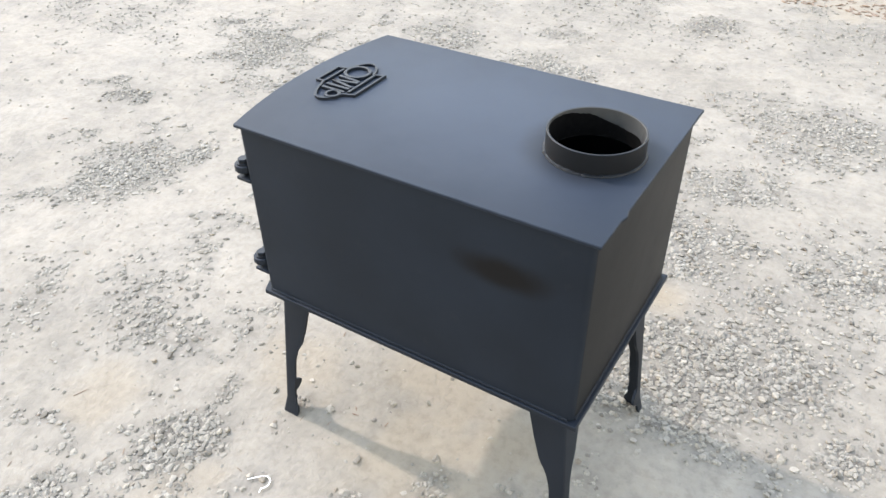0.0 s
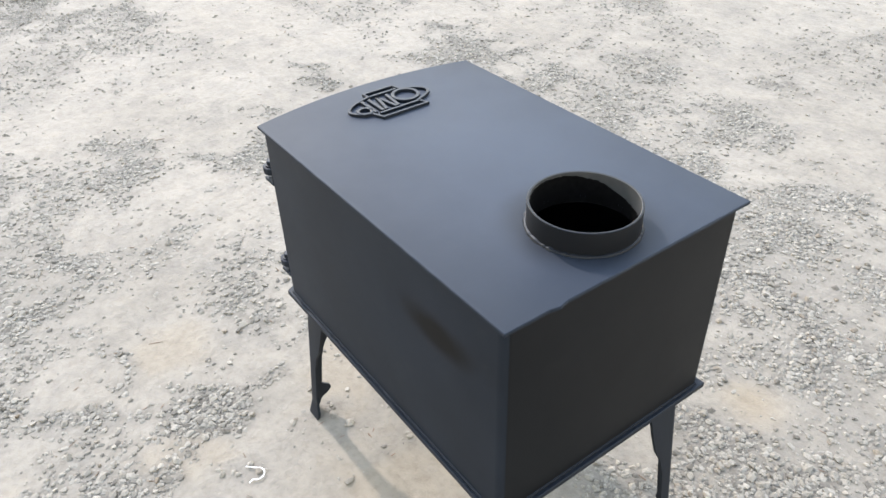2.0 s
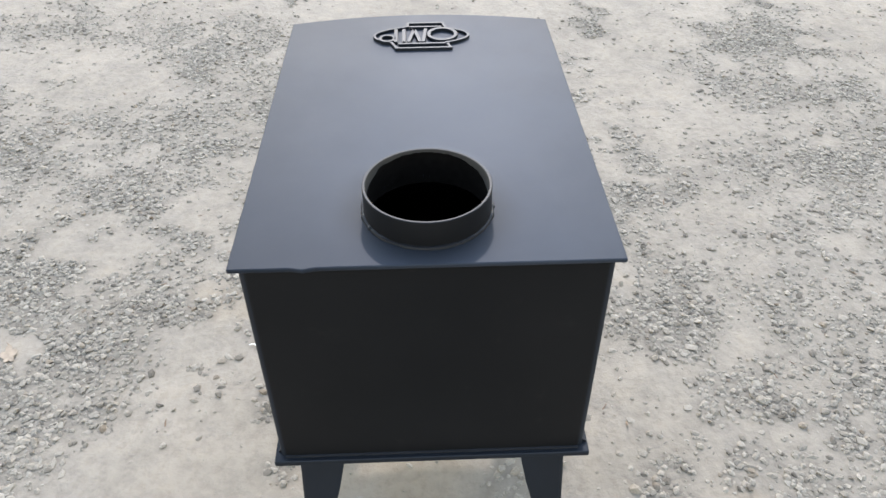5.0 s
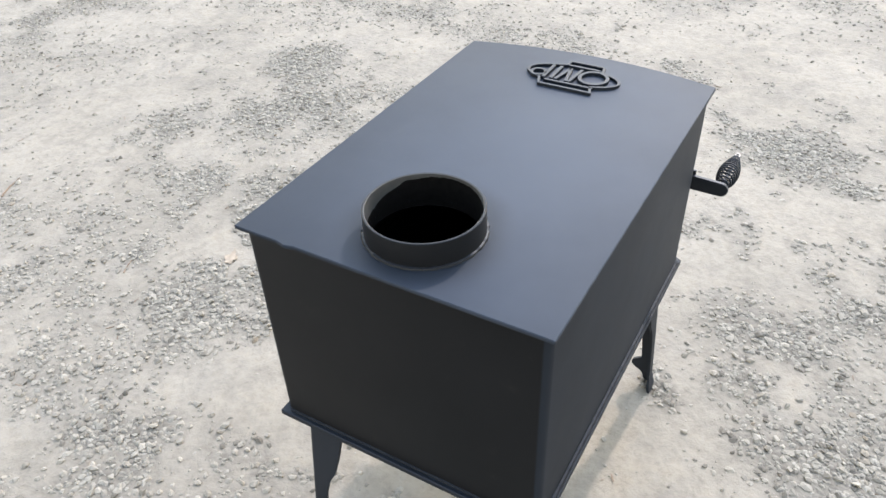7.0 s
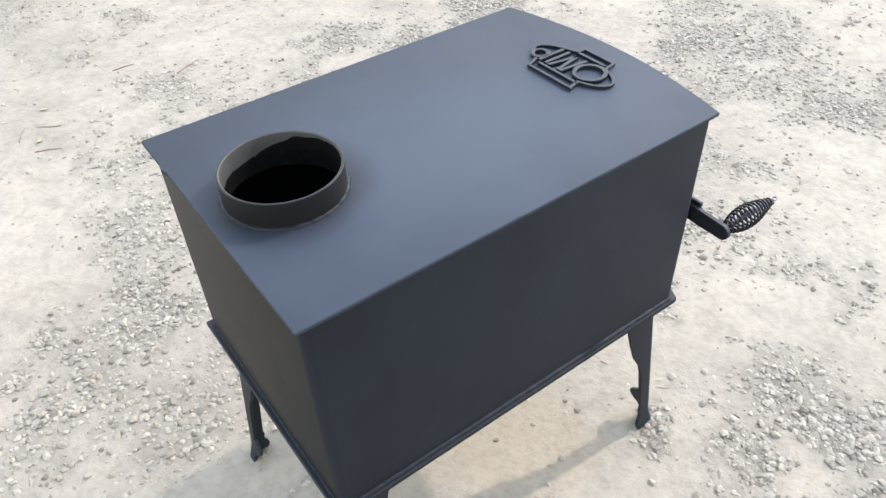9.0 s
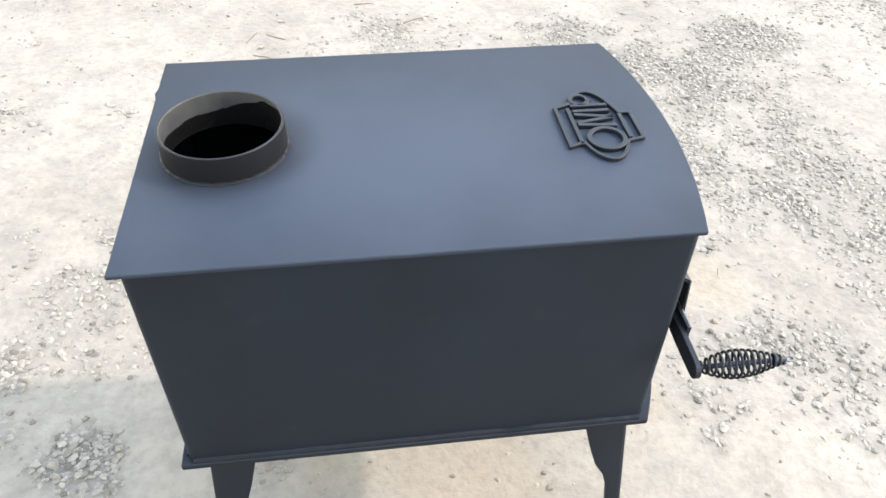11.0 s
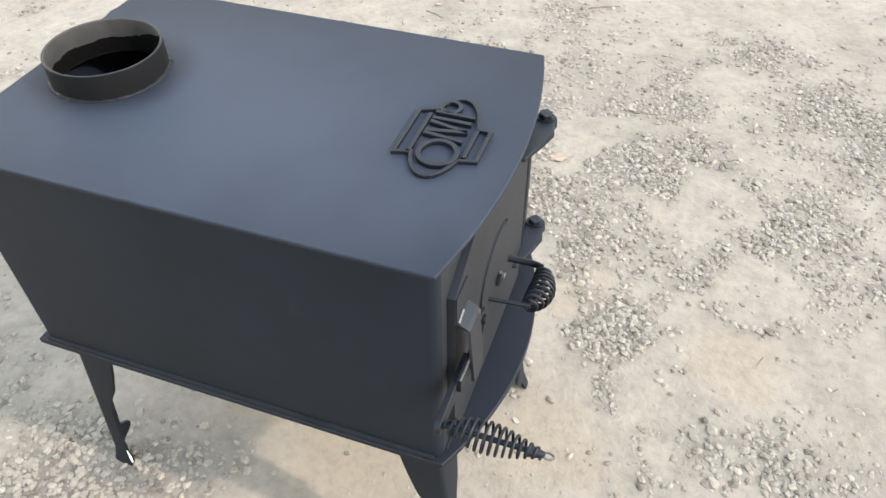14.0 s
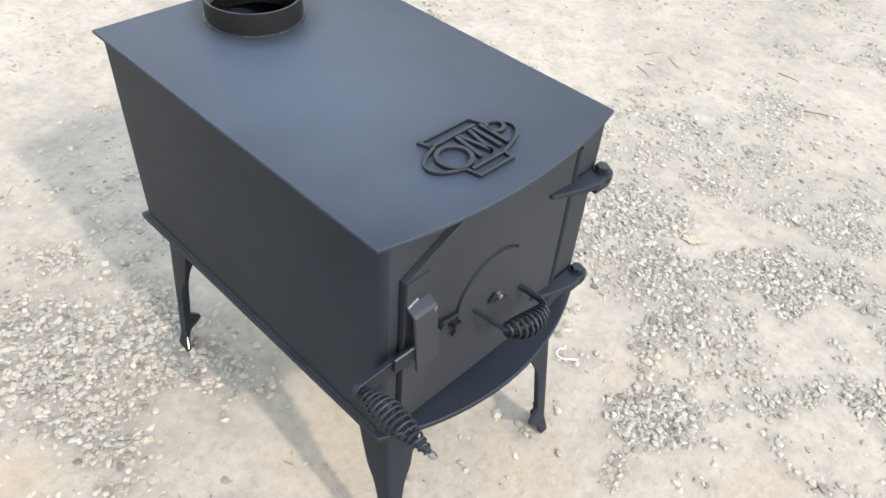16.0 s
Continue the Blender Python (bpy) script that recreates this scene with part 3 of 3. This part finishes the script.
def build_legs():
    """Angle-section legs, splayed, tapering below the knee to a scrolled foot."""
    t = 0.007
    upper = [(0.20, 0.034), (0.24, 0.041), (0.275, 0.057), (0.33, 0.068), (0.4400, 0.084)]
    plain_flange = [(0.0, 0.049), (0.016, 0.050), (0.030, 0.045), (0.042, 0.036), (0.056, 0.033), (0.064, 0.036), (0.074, 0.032)] + upper
    scrolled_flange = [(0.0, 0.027), (0.012, 0.030), (0.028, 0.030), (0.040, 0.033), (0.050, 0.048), (0.063, 0.058), (0.076, 0.055), (0.088, 0.040), (0.096, 0.031)] + upper
    levels = []
    for k in range(56):
        z = 0.4400 * (k / 55) ** 1.3
        wa, wb = (float(np.interp(z, [a for a, _ in kn], [b for _, b in kn])) for kn in (plain_flange, scrolled_flange))
        levels.append((z, wa, wb, 1 - z / 0.4400, 0.006 * max(0, 1 - z / 0.05)))
    def leg(sx, sy):
        bm = bmesh.new()
        rings = []
        for z, wa, wb, f, flare in levels:
            cx = (0.371 + 0.049 * f if sx < 0 else 0.352 + 0.040 * f) + flare
            cy = 0.230 + 0.020 * f + flare
            # L section: outer corner rounded, flanges run inwards
            sec = [(wa, 0), (0.010, 0), (0.004, 0.0012), (0.0012, 0.004), (0, 0.010), (0, wb), (t, wb), (t, t + 0.003), (t + 0.003, t), (wa, t)]
            rings.append([bm.verts.new((sx * (cx - a), sy * (cy - b), z)) for a, b in sec])
        n = len(rings[0])
        for a, b in zip(rings, rings[1:]):
            for k in range(n):
                bm.faces.new((a[k], a[(k + 1) % n], b[(k + 1) % n], b[k]))
        bm.faces.new(rings[0])
        bm.faces.new(rings[-1])
        made = part("leg", bm, PAINT, stove, "splayed cast steel leg with a scrolled foot", smooth=True)
        if sx > 0 and sy > 0:
            # thin white line down the edge of this foot
            part("pale_foot_mark", tube([(0.3530, 0.2470, 0.050), (0.3490, 0.2495, 0.040), (0.3467, 0.2510, 0.030), (0.3450, 0.2535, 0.016)], [0.0010, 0.0018, 0.0024, 0.0014], 6), WHITE, made, "pale line along the edge of the foot")
    for sx in (-1, 1):
        for sy in (-1, 1):
            leg(sx, sy)


build_plates()
build_firebox()
build_flue()
build_door()
for height in (0.772, 0.529):
    build_hinge(height)
build_latch()
build_legs()
build_emblem()


# ---- ground: packed pale dust with drifts of crushed stone ----
rng = np.random.default_rng(7)
LATTICE = rng.random((256, 256))


def value_noise(x, y, scale, shift=0.0):
    """Smooth noise from 0 to 1 over arrays of x and y."""
    u, v = x * scale + 57.3 + shift, y * scale + 31.7 + shift * 1.7
    i, j = np.floor(u).astype(int), np.floor(v).astype(int)
    fu, fv = u - i, v - j
    fu, fv = fu * fu * (3 - 2 * fu), fv * fv * (3 - 2 * fv)
    a, b = LATTICE[i % 256, j % 256], LATTICE[(i + 1) % 256, j % 256]
    c, d = LATTICE[i % 256, (j + 1) % 256], LATTICE[(i + 1) % 256, (j + 1) % 256]
    return (a * (1 - fu) + b * fu) * (1 - fv) + (c * (1 - fu) + d * fu) * fv


DRIFTS_FRONT = [(-1.24, 0.59, 0.23), (-1.3, 1.76, 0.23), (-1.12, 2.69, 0.23), (-2.41, 1.58, 0.23), (-1.3, 0.11, 0.23), (-1.75, -0.46, 0.23), (-1.69, 0.23, 0.23),
                (-2.23, 0.62, 0.23), (-1.84, 2.72, 0.18), (-1.0, 1.94, 0.23), (-1.21, -0.4, 0.18), (-1.69, 1.97, 0.18), (-2.26, 2.9, 0.18), (-1.99, -0.16, 0.18),
                (-2.26, 1.85, 0.11), (-1.39, 2.54, 0.11), (-2.47, 0.23, 0.11), (-1.99, 0.44, 0.11), (-2.62, 1.28, 0.11), (-2.02, -0.49, 0.11), (-1.6, 0.98, 0.11),
                (-1.09, 0.41, 0.11), (-1.45, 1.82, 0.14), (-1.18, 0.83, 0.08), (-0.97, 1.46, 0.06), (-1.38, 0.49, 0.16), (-1.19, 0.62, 0.14), (-0.82, 0.15, 0.14), (-1.17, 0.26, 0.15),
                (-1.19, -0.02, 0.12), (-1.41, 0.19, 0.12), (-1.44, 0.7, 0.12), (-1.61, 0.49, 0.12), (-1.47, 0.51, 0.12), (-1.38, -0.07, 0.12)]
DRIFTS_BEHIND = [(-0.1, 1.79, 0.23), (-0.52, 2.27, 0.23), (-0.85, 0.11, 0.23), (0.08, 2.21, 0.23), (-0.22, 1.49, 0.23), (-0.79, 2.6, 0.23), (-0.25, 0.26, 0.18),
                 (0.11, 1.88, 0.18), (-0.76, 2.87, 0.14), (-0.31, 2.72, 0.14), (0.17, 1.1, 0.11), (-0.73, -0.28, 0.11), (-0.4, 1.82, 0.18), (-0.64, 2.03, 0.11),
                 (-0.28, 2.21, 0.11), (0.35, 0.89, 0.11), (-0.52, 0.98, 0.11), (-0.61, 0.05, 0.11), (0.26, 1.64, 0.11), (-0.67, 0.77, 0.06), (0.11, 0.29, 0.08),
                 (-0.07, 1.4, 0.11), (-0.22, 0.47, 0.08), (0.32, 1.04, 0.06)]
DRIFTS_FAR = [(-2.77, 2.81, 0.23), (-1.33, 3.2, 0.18), (-0.55, -1.63, 0.23), (-2.26, -0.67, 0.18), (-2.71, 0.29, 0.18), (-2.02, 3.38, 0.18), (-2.74, 0.98, 0.14),
              (-3.16, 2.96, 0.14), (-2.89, 1.97, 0.11), (-1.45, 3.77, 0.14), (-0.04, 3.29, 0.14), (-0.79, 4.13, 0.18), (-1.54, -0.82, 0.11), (-1.21, -0.7, 0.11),
              (-2.86, 1.01, 0.11), (-3.13, 2.03, 0.08), (-0.85, -1.69, 0.11)]
CLEAR = [(-1.06, 0.79, 0.09), (-0.95, 0.50, 0.10), (-1.43, 0.09, 0.08), (-1.01, -0.03, 0.08), (-1.28, 0.80, 0.07), (-1.10, 1.07, 0.14), (-1.57, 0.47, 0.09), (-1.34, 0.20, 0.09), (-1.03, -0.10, 0.11), (-1.50, 0.12, 0.07), (-2.33, 0.74, 0.13), (-2.72, 1.39, 0.13), (-1.57, 0.73, 0.08),
         (-0.52, -1.66, 0.14), (-0.56, -0.72, 0.09), (0.37, 1.59, 0.07), (-0.43, 1.52, 0.06)]
# tan patches; those under the stove also put its shade into the colour
BARE = [(-1.12, 1.10, 0.14, 0.5), (-1.52, 0.74, 0.12, 0.5), (-0.85, 1.35, 0.10, 0.4), (-1.10, 0.62, 0.10, 0.45), (-0.33, 1.91, 0.085, 0.95), (-0.47, 1.15, 0.12, 0.6), (-0.62, 1.00, 0.20, 0.5), (-0.72, 1.30, 0.18, 0.5), (-0.2, 4.95, 0.35, 0.6)]
THIN = [(-0.94, 2.16, 0.25), (-1.30, 2.48, 0.30), (-1.77, 2.89, 0.30), (-1.67, 2.48, 0.25), (-2.84, 0.23, 0.35), (-2.22, 0.61, 0.30), (-1.99, 0.0, 0.25), (-3.23, -0.44, 0.40),
        (-0.65, 2.07, 0.20), (-2.38, 2.61, 0.30), (-0.04, 0.57, 0.22), (-0.21, 0.51, 0.20), (-0.15, 0.32, 0.20), (0.12, 0.66, 0.18), (-0.15, 0.81, 0.14), (-1.07, -0.46, 0.20), (-0.73, -0.58, 0.20), (-1.0, -0.12, 0.25),
        (-1.38, 0.15, 0.20), (-0.74, -0.86, 0.25), (-0.42, -0.56, 0.20), (-2.67, 0.66, 0.25), (-1.73, 2.82, 0.22), (-1.45, 3.09, 0.25), (-0.43, -0.1, 0.25),
        (-0.19, 3.23, 0.30), (0.15, 2.38, 0.25), (-1.60, 0.45, 0.20), (-1.71, 1.02, 0.16), (-2.06, 0.26, 0.20), (0.15, 1.54, 0.20)]


def gravel_amount(x, y):
    """How thickly loose stone lies, from 0 to 1."""
    m = np.zeros_like(x)
    wx = x + 0.20 * (value_noise(x, y, 3.0, 5) - 0.5) + 0.12 * (value_noise(x, y, 9.0, 9) - 0.5)
    wy = y + 0.20 * (value_noise(x, y, 3.0, 15) - 0.5) + 0.12 * (value_noise(x, y, 9.0, 19) - 0.5)
    for cx, cy, r in DRIFTS_FRONT + DRIFTS_BEHIND + DRIFTS_FAR:
        m = np.maximum(m, np.clip(1.30 - 0.95 * np.hypot(wx - cx, wy - cy) / r, 0, 1))
    for cx, cy, r in THIN:
        m = np.maximum(m, np.clip(0.8 - 0.6 * np.hypot(wx - cx, wy - cy) / r, 0, 0.42))
    away = np.clip((np.hypot(x + 0.8, y - 1.2) - 2.6) / 1.5, 0, 1)
    m = np.maximum(m, away * np.clip((0.6 * value_noise(x, y, 1.6, 33) + 0.4 * value_noise(x, y, 5.0, 35) - 0.42) * 5, 0, 1))
    m = m * np.clip(2.9 * (value_noise(x, y, 6.0, 3) * 0.38 + value_noise(x, y, 14.0, 8) * 0.36 + value_noise(x, y, 31.0, 21) * 0.26 - 0.26), 0, 1)
    # small clusters everywhere between the drifts
    m = np.maximum(m, 0.40 * np.clip((value_noise(x, y, 4.0, 51) * 0.35 + value_noise(x, y, 13.0, 53) * 0.35 + value_noise(x, y, 29.0, 55) * 0.30 - 0.65) * 6, 0, 1))
    for cx, cy, r in CLEAR:
        m = m - np.clip(1.5 - np.hypot(wx - cx, wy - cy) / r, 0, 0.9)
    return np.clip(m - sand_amount(x, y), 0, 1)


def sand_amount(x, y):
    s = np.zeros_like(x)
    for cx, cy, r, most in BARE:
        s = np.maximum(s, np.clip((1.5 - np.hypot(x - cx, y - cy) / r - (1.3 - most) * value_noise(x, y, 18.0, 41)), 0, most))
    return s


def ground_height(x, y):
    flat = np.clip((np.hypot(x + 0.62, y - 1.2) - 0.5) / 1.5, 0.15, 1)
    z = 0.035 * flat * (value_noise(x, y, 0.9, 2) - 0.5) + 0.010 * (value_noise(x, y, 4.0, 6) - 0.5) + 0.004 * (value_noise(x, y, 14.0, 4) - 0.5)
    return z


def build_ground():
    near = np.arange(0, 4.2, 0.035)
    far = 4.2 * 1.32 ** np.arange(0, 17)
    axis = np.concatenate([-far[::-1], -near[:0:-1], near, far])
    gx, gy = np.meshgrid(axis - 1.0, axis + 1.2, indexing="ij")
    n = len(axis)
    gz = ground_height(gx, gy)
    idx = np.arange(n * n).reshape(n, n)
    faces = np.stack([idx[:-1, :-1], idx[1:, :-1], idx[1:, 1:], idx[:-1, 1:]], -1).reshape(-1, 4)
    me = bpy.data.meshes.new("ground")
    me.vertices.add(n * n)
    me.vertices.foreach_set("co", np.stack([gx, gy, gz], -1).ravel())
    me.loops.add(faces.size)
    me.loops.foreach_set("vertex_index", faces.ravel())
    me.polygons.add(len(faces))
    me.polygons.foreach_set("loop_start", np.arange(0, faces.size, 4))
    me.update(calc_edges=True)
    me.shade_smooth()
    for name, values in (("gravel", gravel_amount(gx, gy)), ("sand", sand_amount(gx, gy))):
        me.attributes.new(name, "FLOAT", "POINT").data.foreach_set("value", values.ravel().astype(np.float32))
    me.materials.append(GROUND)
    return tagged(new("ground", me), "packed pale limestone dust with drifts of grey gravel", "ground", kind="structure")


def round_shape(level):
    """Points and triangles of a ball: 6 and 8 at level -1, 12 and 20 at level 0, 42 and 80 at level 1."""
    if level < 0:
        pts = np.array([(1, 0, 0), (0, 1, 0), (-1, 0, 0), (0, -1, 0), (0, 0, 1), (0, 0, -1)], float)
        return pts, np.array([(k, (k + 1) % 4, 4) for k in range(4)] + [((k + 1) % 4, k, 5) for k in range(4)])
    bm = bmesh.new()
    bmesh.ops.create_icosphere(bm, subdivisions=level + 1, radius=1)
    bm.verts.index_update()
    pts, tris = np.array([v.co[:] for v in bm.verts]), np.array([[v.index for v in f.verts] for f in bm.faces])
    bm.free()
    return pts, tris


def build_stones(name, label, count, size, spread, base, sink, level=0, stretch=1.0, mat=STONE, drift=1.0, hole=None):
    """Loose stones as one joined mesh. spread: the box they fall in; base: how many lie outside the drifts."""
    x0, x1, y0, y1 = spread
    x, y = rng.uniform(x0, x1, count), rng.uniform(y0, y1, count)
    keep = rng.random(count) < np.clip(drift * gravel_amount(x, y) + base * value_noise(x, y, 6.0, 12) ** 2, 0, 1)
    if hole:
        keep &= (x < hole[0]) | (x > hole[1]) | (y < hole[2]) | (y > hole[3])
    x, y = x[keep], y[keep]
    n = len(x)
    ball, tri = round_shape(level)
    k = len(ball)
    r = size * np.clip(np.exp(rng.normal(0, 0.22, n)), 0.55, 1.6)
    axes = np.stack([r * rng.uniform(0.95, 1.45, n) * stretch, r * rng.uniform(0.75, 1.05, n) / stretch ** 0.6, r * rng.uniform(0.4, 0.72, n) / stretch ** 0.6], -1)
    v = ball[None] * (1 + (0.30 if level <= 0 else 0.10) * (rng.random((n, k, 1)) - 0.5))
    if level <= 0:
        v = v + 0.34 * (rng.random((n, k, 3)) - 0.5)
    # broken flats: each stone is cut by a few random planes
    for _ in range(6 if level > 0 else 2 + 2 * level):
        d = rng.normal(size=(n, 1, 3))
        d /= np.linalg.norm(d, axis=-1, keepdims=True)
        over = np.maximum((v * d).sum(-1, keepdims=True) - rng.uniform(0.5, 0.85, (n, 1, 1)), 0)
        v = v - over * d
    v = v * axes[:, None]
    tilt = rng.normal(0, 0.28, n)
    c, s = np.cos(tilt)[:, None], np.sin(tilt)[:, None]
    v = np.stack([v[..., 0] * c - v[..., 2] * s, v[..., 1], v[..., 0] * s + v[..., 2] * c], -1)
    turn = rng.uniform(0, 2 * math.pi, n)
    c, s = np.cos(turn)[:, None], np.sin(turn)[:, None]
    v = np.stack([v[..., 0] * c - v[..., 1] * s, v[..., 0] * s + v[..., 1] * c, v[..., 2]], -1)
    z = ground_height(x, y) + axes[:, 2] * rng.uniform(*sink, n)
    v += np.stack([x, y, z], -1)[:, None]
    faces = (tri[None] + k * np.arange(n)[:, None, None]).reshape(-1)
    me = bpy.data.meshes.new(name)
    me.vertices.add(n * k)
    me.vertices.foreach_set("co", v.ravel())
    me.loops.add(len(faces))
    me.loops.foreach_set("vertex_index", faces)
    me.polygons.add(n * len(tri))
    me.polygons.foreach_set("loop_start", np.arange(0, len(faces), 3))
    me.update(calc_edges=True)
    me.shade_flat()
    me.materials.append(mat)
    tagged(new(name, me), label, "litter" if mat is TWIG else "gravel", kind="stuff")
    return n


ground = build_ground()
build_stones("gravel", "loose crushed pale grey limestone lying in drifts", 150000, 0.0088, (-3.1, 1.6, -1.1, 3.5), 0.020, (-0.45, 0.26))
build_stones("small_gravel", "smaller crushed grey stone between the larger", 120000, 0.0060, (-3.1, 1.6, -1.1, 3.5), 0.045, (-0.6, 0.1))
build_stones("grit", "fine grey stone grit scattered over the dust", 150000, 0.0036, (-3.1, 1.6, -1.1, 3.5), 0.055, (-0.3, 0.3), -1, drift=0.7)
build_stones("far_gravel", "loose crushed grey limestone further off", 300000, 0.0085, (-6.0, 2.6, -3.2, 5.8), 0.055, (-0.4, 0.3), -1, hole=(-3.1, 1.6, -1.1, 3.5))
build_stones("straw_litter", "small brown bits of straw and leaf on the dust", 2600, 0.0042, (-4.5, 2.2, -2.6, 5.2), 0.9, (0.2, 0.6), 0, 3.2, TWIG, 0.0)


# ---- litter on the ground ----
def on_ground(x, y):
    return float(ground_height(np.array([x]), np.array([y]))[0])


def dry_leaf(x, y, size, turn, lobes, lift=0.010):
    """A curled dry leaf with a lobed edge, thin but solid, on its midrib."""
    pts = []
    n = 40
    for k in range(n):
        a = 2 * math.pi * k / n
        r = size * (0.62 + 0.38 * abs(math.cos(lobes * a / 2))) * (1 + 0.25 * math.cos(a))
        pts.append((r * math.cos(a), 0.62 * r * math.sin(a)))
    bm = slab([pts], 0.0008)
    bmesh.ops.subdivide_edges(bm, edges=[e for e in bm.edges if e.calc_length() > size * 0.25], cuts=1)
    for v in bm.verts:
        u, w = v.co.x / size, v.co.y / size
        v.co.z += lift * (0.7 * w * w + 0.35 * u * u + 0.3 * noise.noise((u * 2 + x, w * 2 + y, 1)))
    ob = part("dry_leaf", bm, LEAF, None, "curled pale tan dry leaf lying on gravel", smooth=True)
    part("leaf_stem", tube([(size * 1.1, 0, 0.002), (size * 1.35, size * 0.05, 0.003), (size * 1.65, size * 0.18, 0.002)], 0.0011, 5), TWIG, ob)
    ob.matrix_world = pose(x, y, on_ground(x, y) + 0.004, 0, 0, turn)
    tagged(ob, category="leaf", group="fallen leaves")


def twig(x0, y0, x1, y1, radius, bend=0.06):
    pts = []
    a, b = Vector((x0, y0, 0)), Vector((x1, y1, 0))
    side = Vector((-(b - a).y, (b - a).x, 0))
    for k in range(9):
        f = k / 8
        p = a.lerp(b, f) + side * bend * math.sin(math.pi * f) + side * 0.03 * noise.noise((f * 5, x0, y0))
        pts.append((p.x, p.y, on_ground(p.x, p.y) + radius * 0.8))
    bm = tube(pts, [radius * (1 - 0.6 * k / 8) for k in range(9)], 6, wobble=0.2)
    tagged(part("twig", bm, TWIG, None, "thin dry brown twig on the dust", smooth=True), category="twig", group="twigs")


def white_ring():
    pts = [(-0.969, 0.725), (-0.956, 0.738)]
    pts += [(-0.9305 + 0.0175 * math.cos(radians(a)), 0.7385 + 0.0175 * math.sin(radians(a))) for a in range(132, -61, -12)]
    pts += [(-0.9200, 0.717), (-0.9185, 0.711)]
    pts = [(x, y, on_ground(x, y) + 0.006) for x, y in pts]
    tagged(part("plastic_strip", tube(pts, 0.0015, 8), WHITE, None, "small curved strip of white plastic on gravel", smooth=True), category="plastic strip")


white_ring()
dry_leaf(-0.908, 0.066, 0.034, 200, 5)
dry_leaf(-0.19, -0.82, 0.016, 40, 3)
dry_leaf(-0.256, -1.044, 0.017, 130, 3)
twig(-0.80, -0.99, -0.92, -1.047, 0.0036)
twig(-1.49, -0.009, -1.545, -0.003, 0.0022)
twig(1.444, -0.58, 1.218, -0.448, 0.003, 0.15)
twig(-0.15, -0.76, -0.24, -0.72, 0.0025)
twig(-0.28, -0.88, -0.20, -0.93, 0.0022)
twig(-0.70, -0.211, -0.775, -0.24, 0.0024)
twig(-0.585, -1.185, -0.679, -1.189, 0.0028)
twig(-0.12, -0.86, -0.16, -0.945, 0.0024)
twig(-0.286, -0.512, -0.345, -0.482, 0.0022)


# ---- single stones that stand out of the dust and the drifts ----
def stone_mesh():
    """An angular broken stone about one unit across its longer half."""
    ball, tri = round_shape(1)
    v = ball * (1 + 0.16 * (rng.random((len(ball), 1)) - 0.5))
    for _ in range(9):
        d = rng.normal(size=3)
        d /= np.linalg.norm(d)
        v = v - np.maximum(v @ d - rng.uniform(0.5, 0.8), 0)[:, None] * d
    v = v * np.array((1.15, 0.85, 0.62))
    me = bpy.data.meshes.new("stone")
    me.from_pydata(v.tolist(), [], tri.tolist())
    me.materials.append(LONE_STONE)
    return me


def lone_stone(me, x, y, size):
    ob = new("stone", me)
    turn = Euler((rng.normal(0, 0.25), rng.normal(0, 0.25), rng.uniform(0, 6.28)))
    ob.matrix_world = Matrix.LocRotScale((x, y, on_ground(x, y) + size * rng.uniform(0.05, 0.35)), turn, (size, size, size))
    ob.parent = ground


stone_meshes = [stone_mesh() for _ in range(8)]
UNDER_STOVE = [(-0.31, 1.41), (-0.37, 1.31), (-0.73, 1.43), (-0.59, 1.38), (-0.33, 1.23), (-0.58, 1.37), (-0.71, 1.27), (-0.81, 1.29), (-0.80, 1.40), (-0.97, 1.17), (-0.92, 1.12), (-0.53, 1.21), (-0.72, 1.16)]
ROUND_STOVE = [(-1.20, 1.57), (-1.24, 1.62), (-1.16, 1.80), (-0.92, 1.57), (-1.46, 0.92), (-1.45, 1.01), (-0.75, 0.66), (-1.19, 0.51), (-1.10, 0.62), (-1.11, 0.98), (-1.08, 1.81), (-0.96, 1.87), (-0.51, 0.10), (-1.24, 1.66)]
for k, (sx, sy) in enumerate(UNDER_STOVE + ROUND_STOVE):
    lone_stone(stone_meshes[k % 8], sx, sy, rng.uniform(0.006, 0.0095) if k < len(UNDER_STOVE) else rng.uniform(0.009, 0.013))
placed = 0
while placed < 240:
    sx, sy = rng.uniform(-2.2, 0.6), rng.uniform(-0.2, 2.6)
    if rng.random() < float(gravel_amount(np.array([sx]), np.array([sy]))[0]) - 0.25:
        lone_stone(stone_meshes[placed % 8], sx, sy, rng.uniform(0.009, 0.0125))
        placed += 1

build_stones("leaf_litter", "brown dead leaves and bark gathered at the edge of the yard", 2200, 0.011, (-1.1, 0.9, 4.78, 5.75), 1.6, (0.1, 0.6), 0, 1.7, TWIG, 0.0)
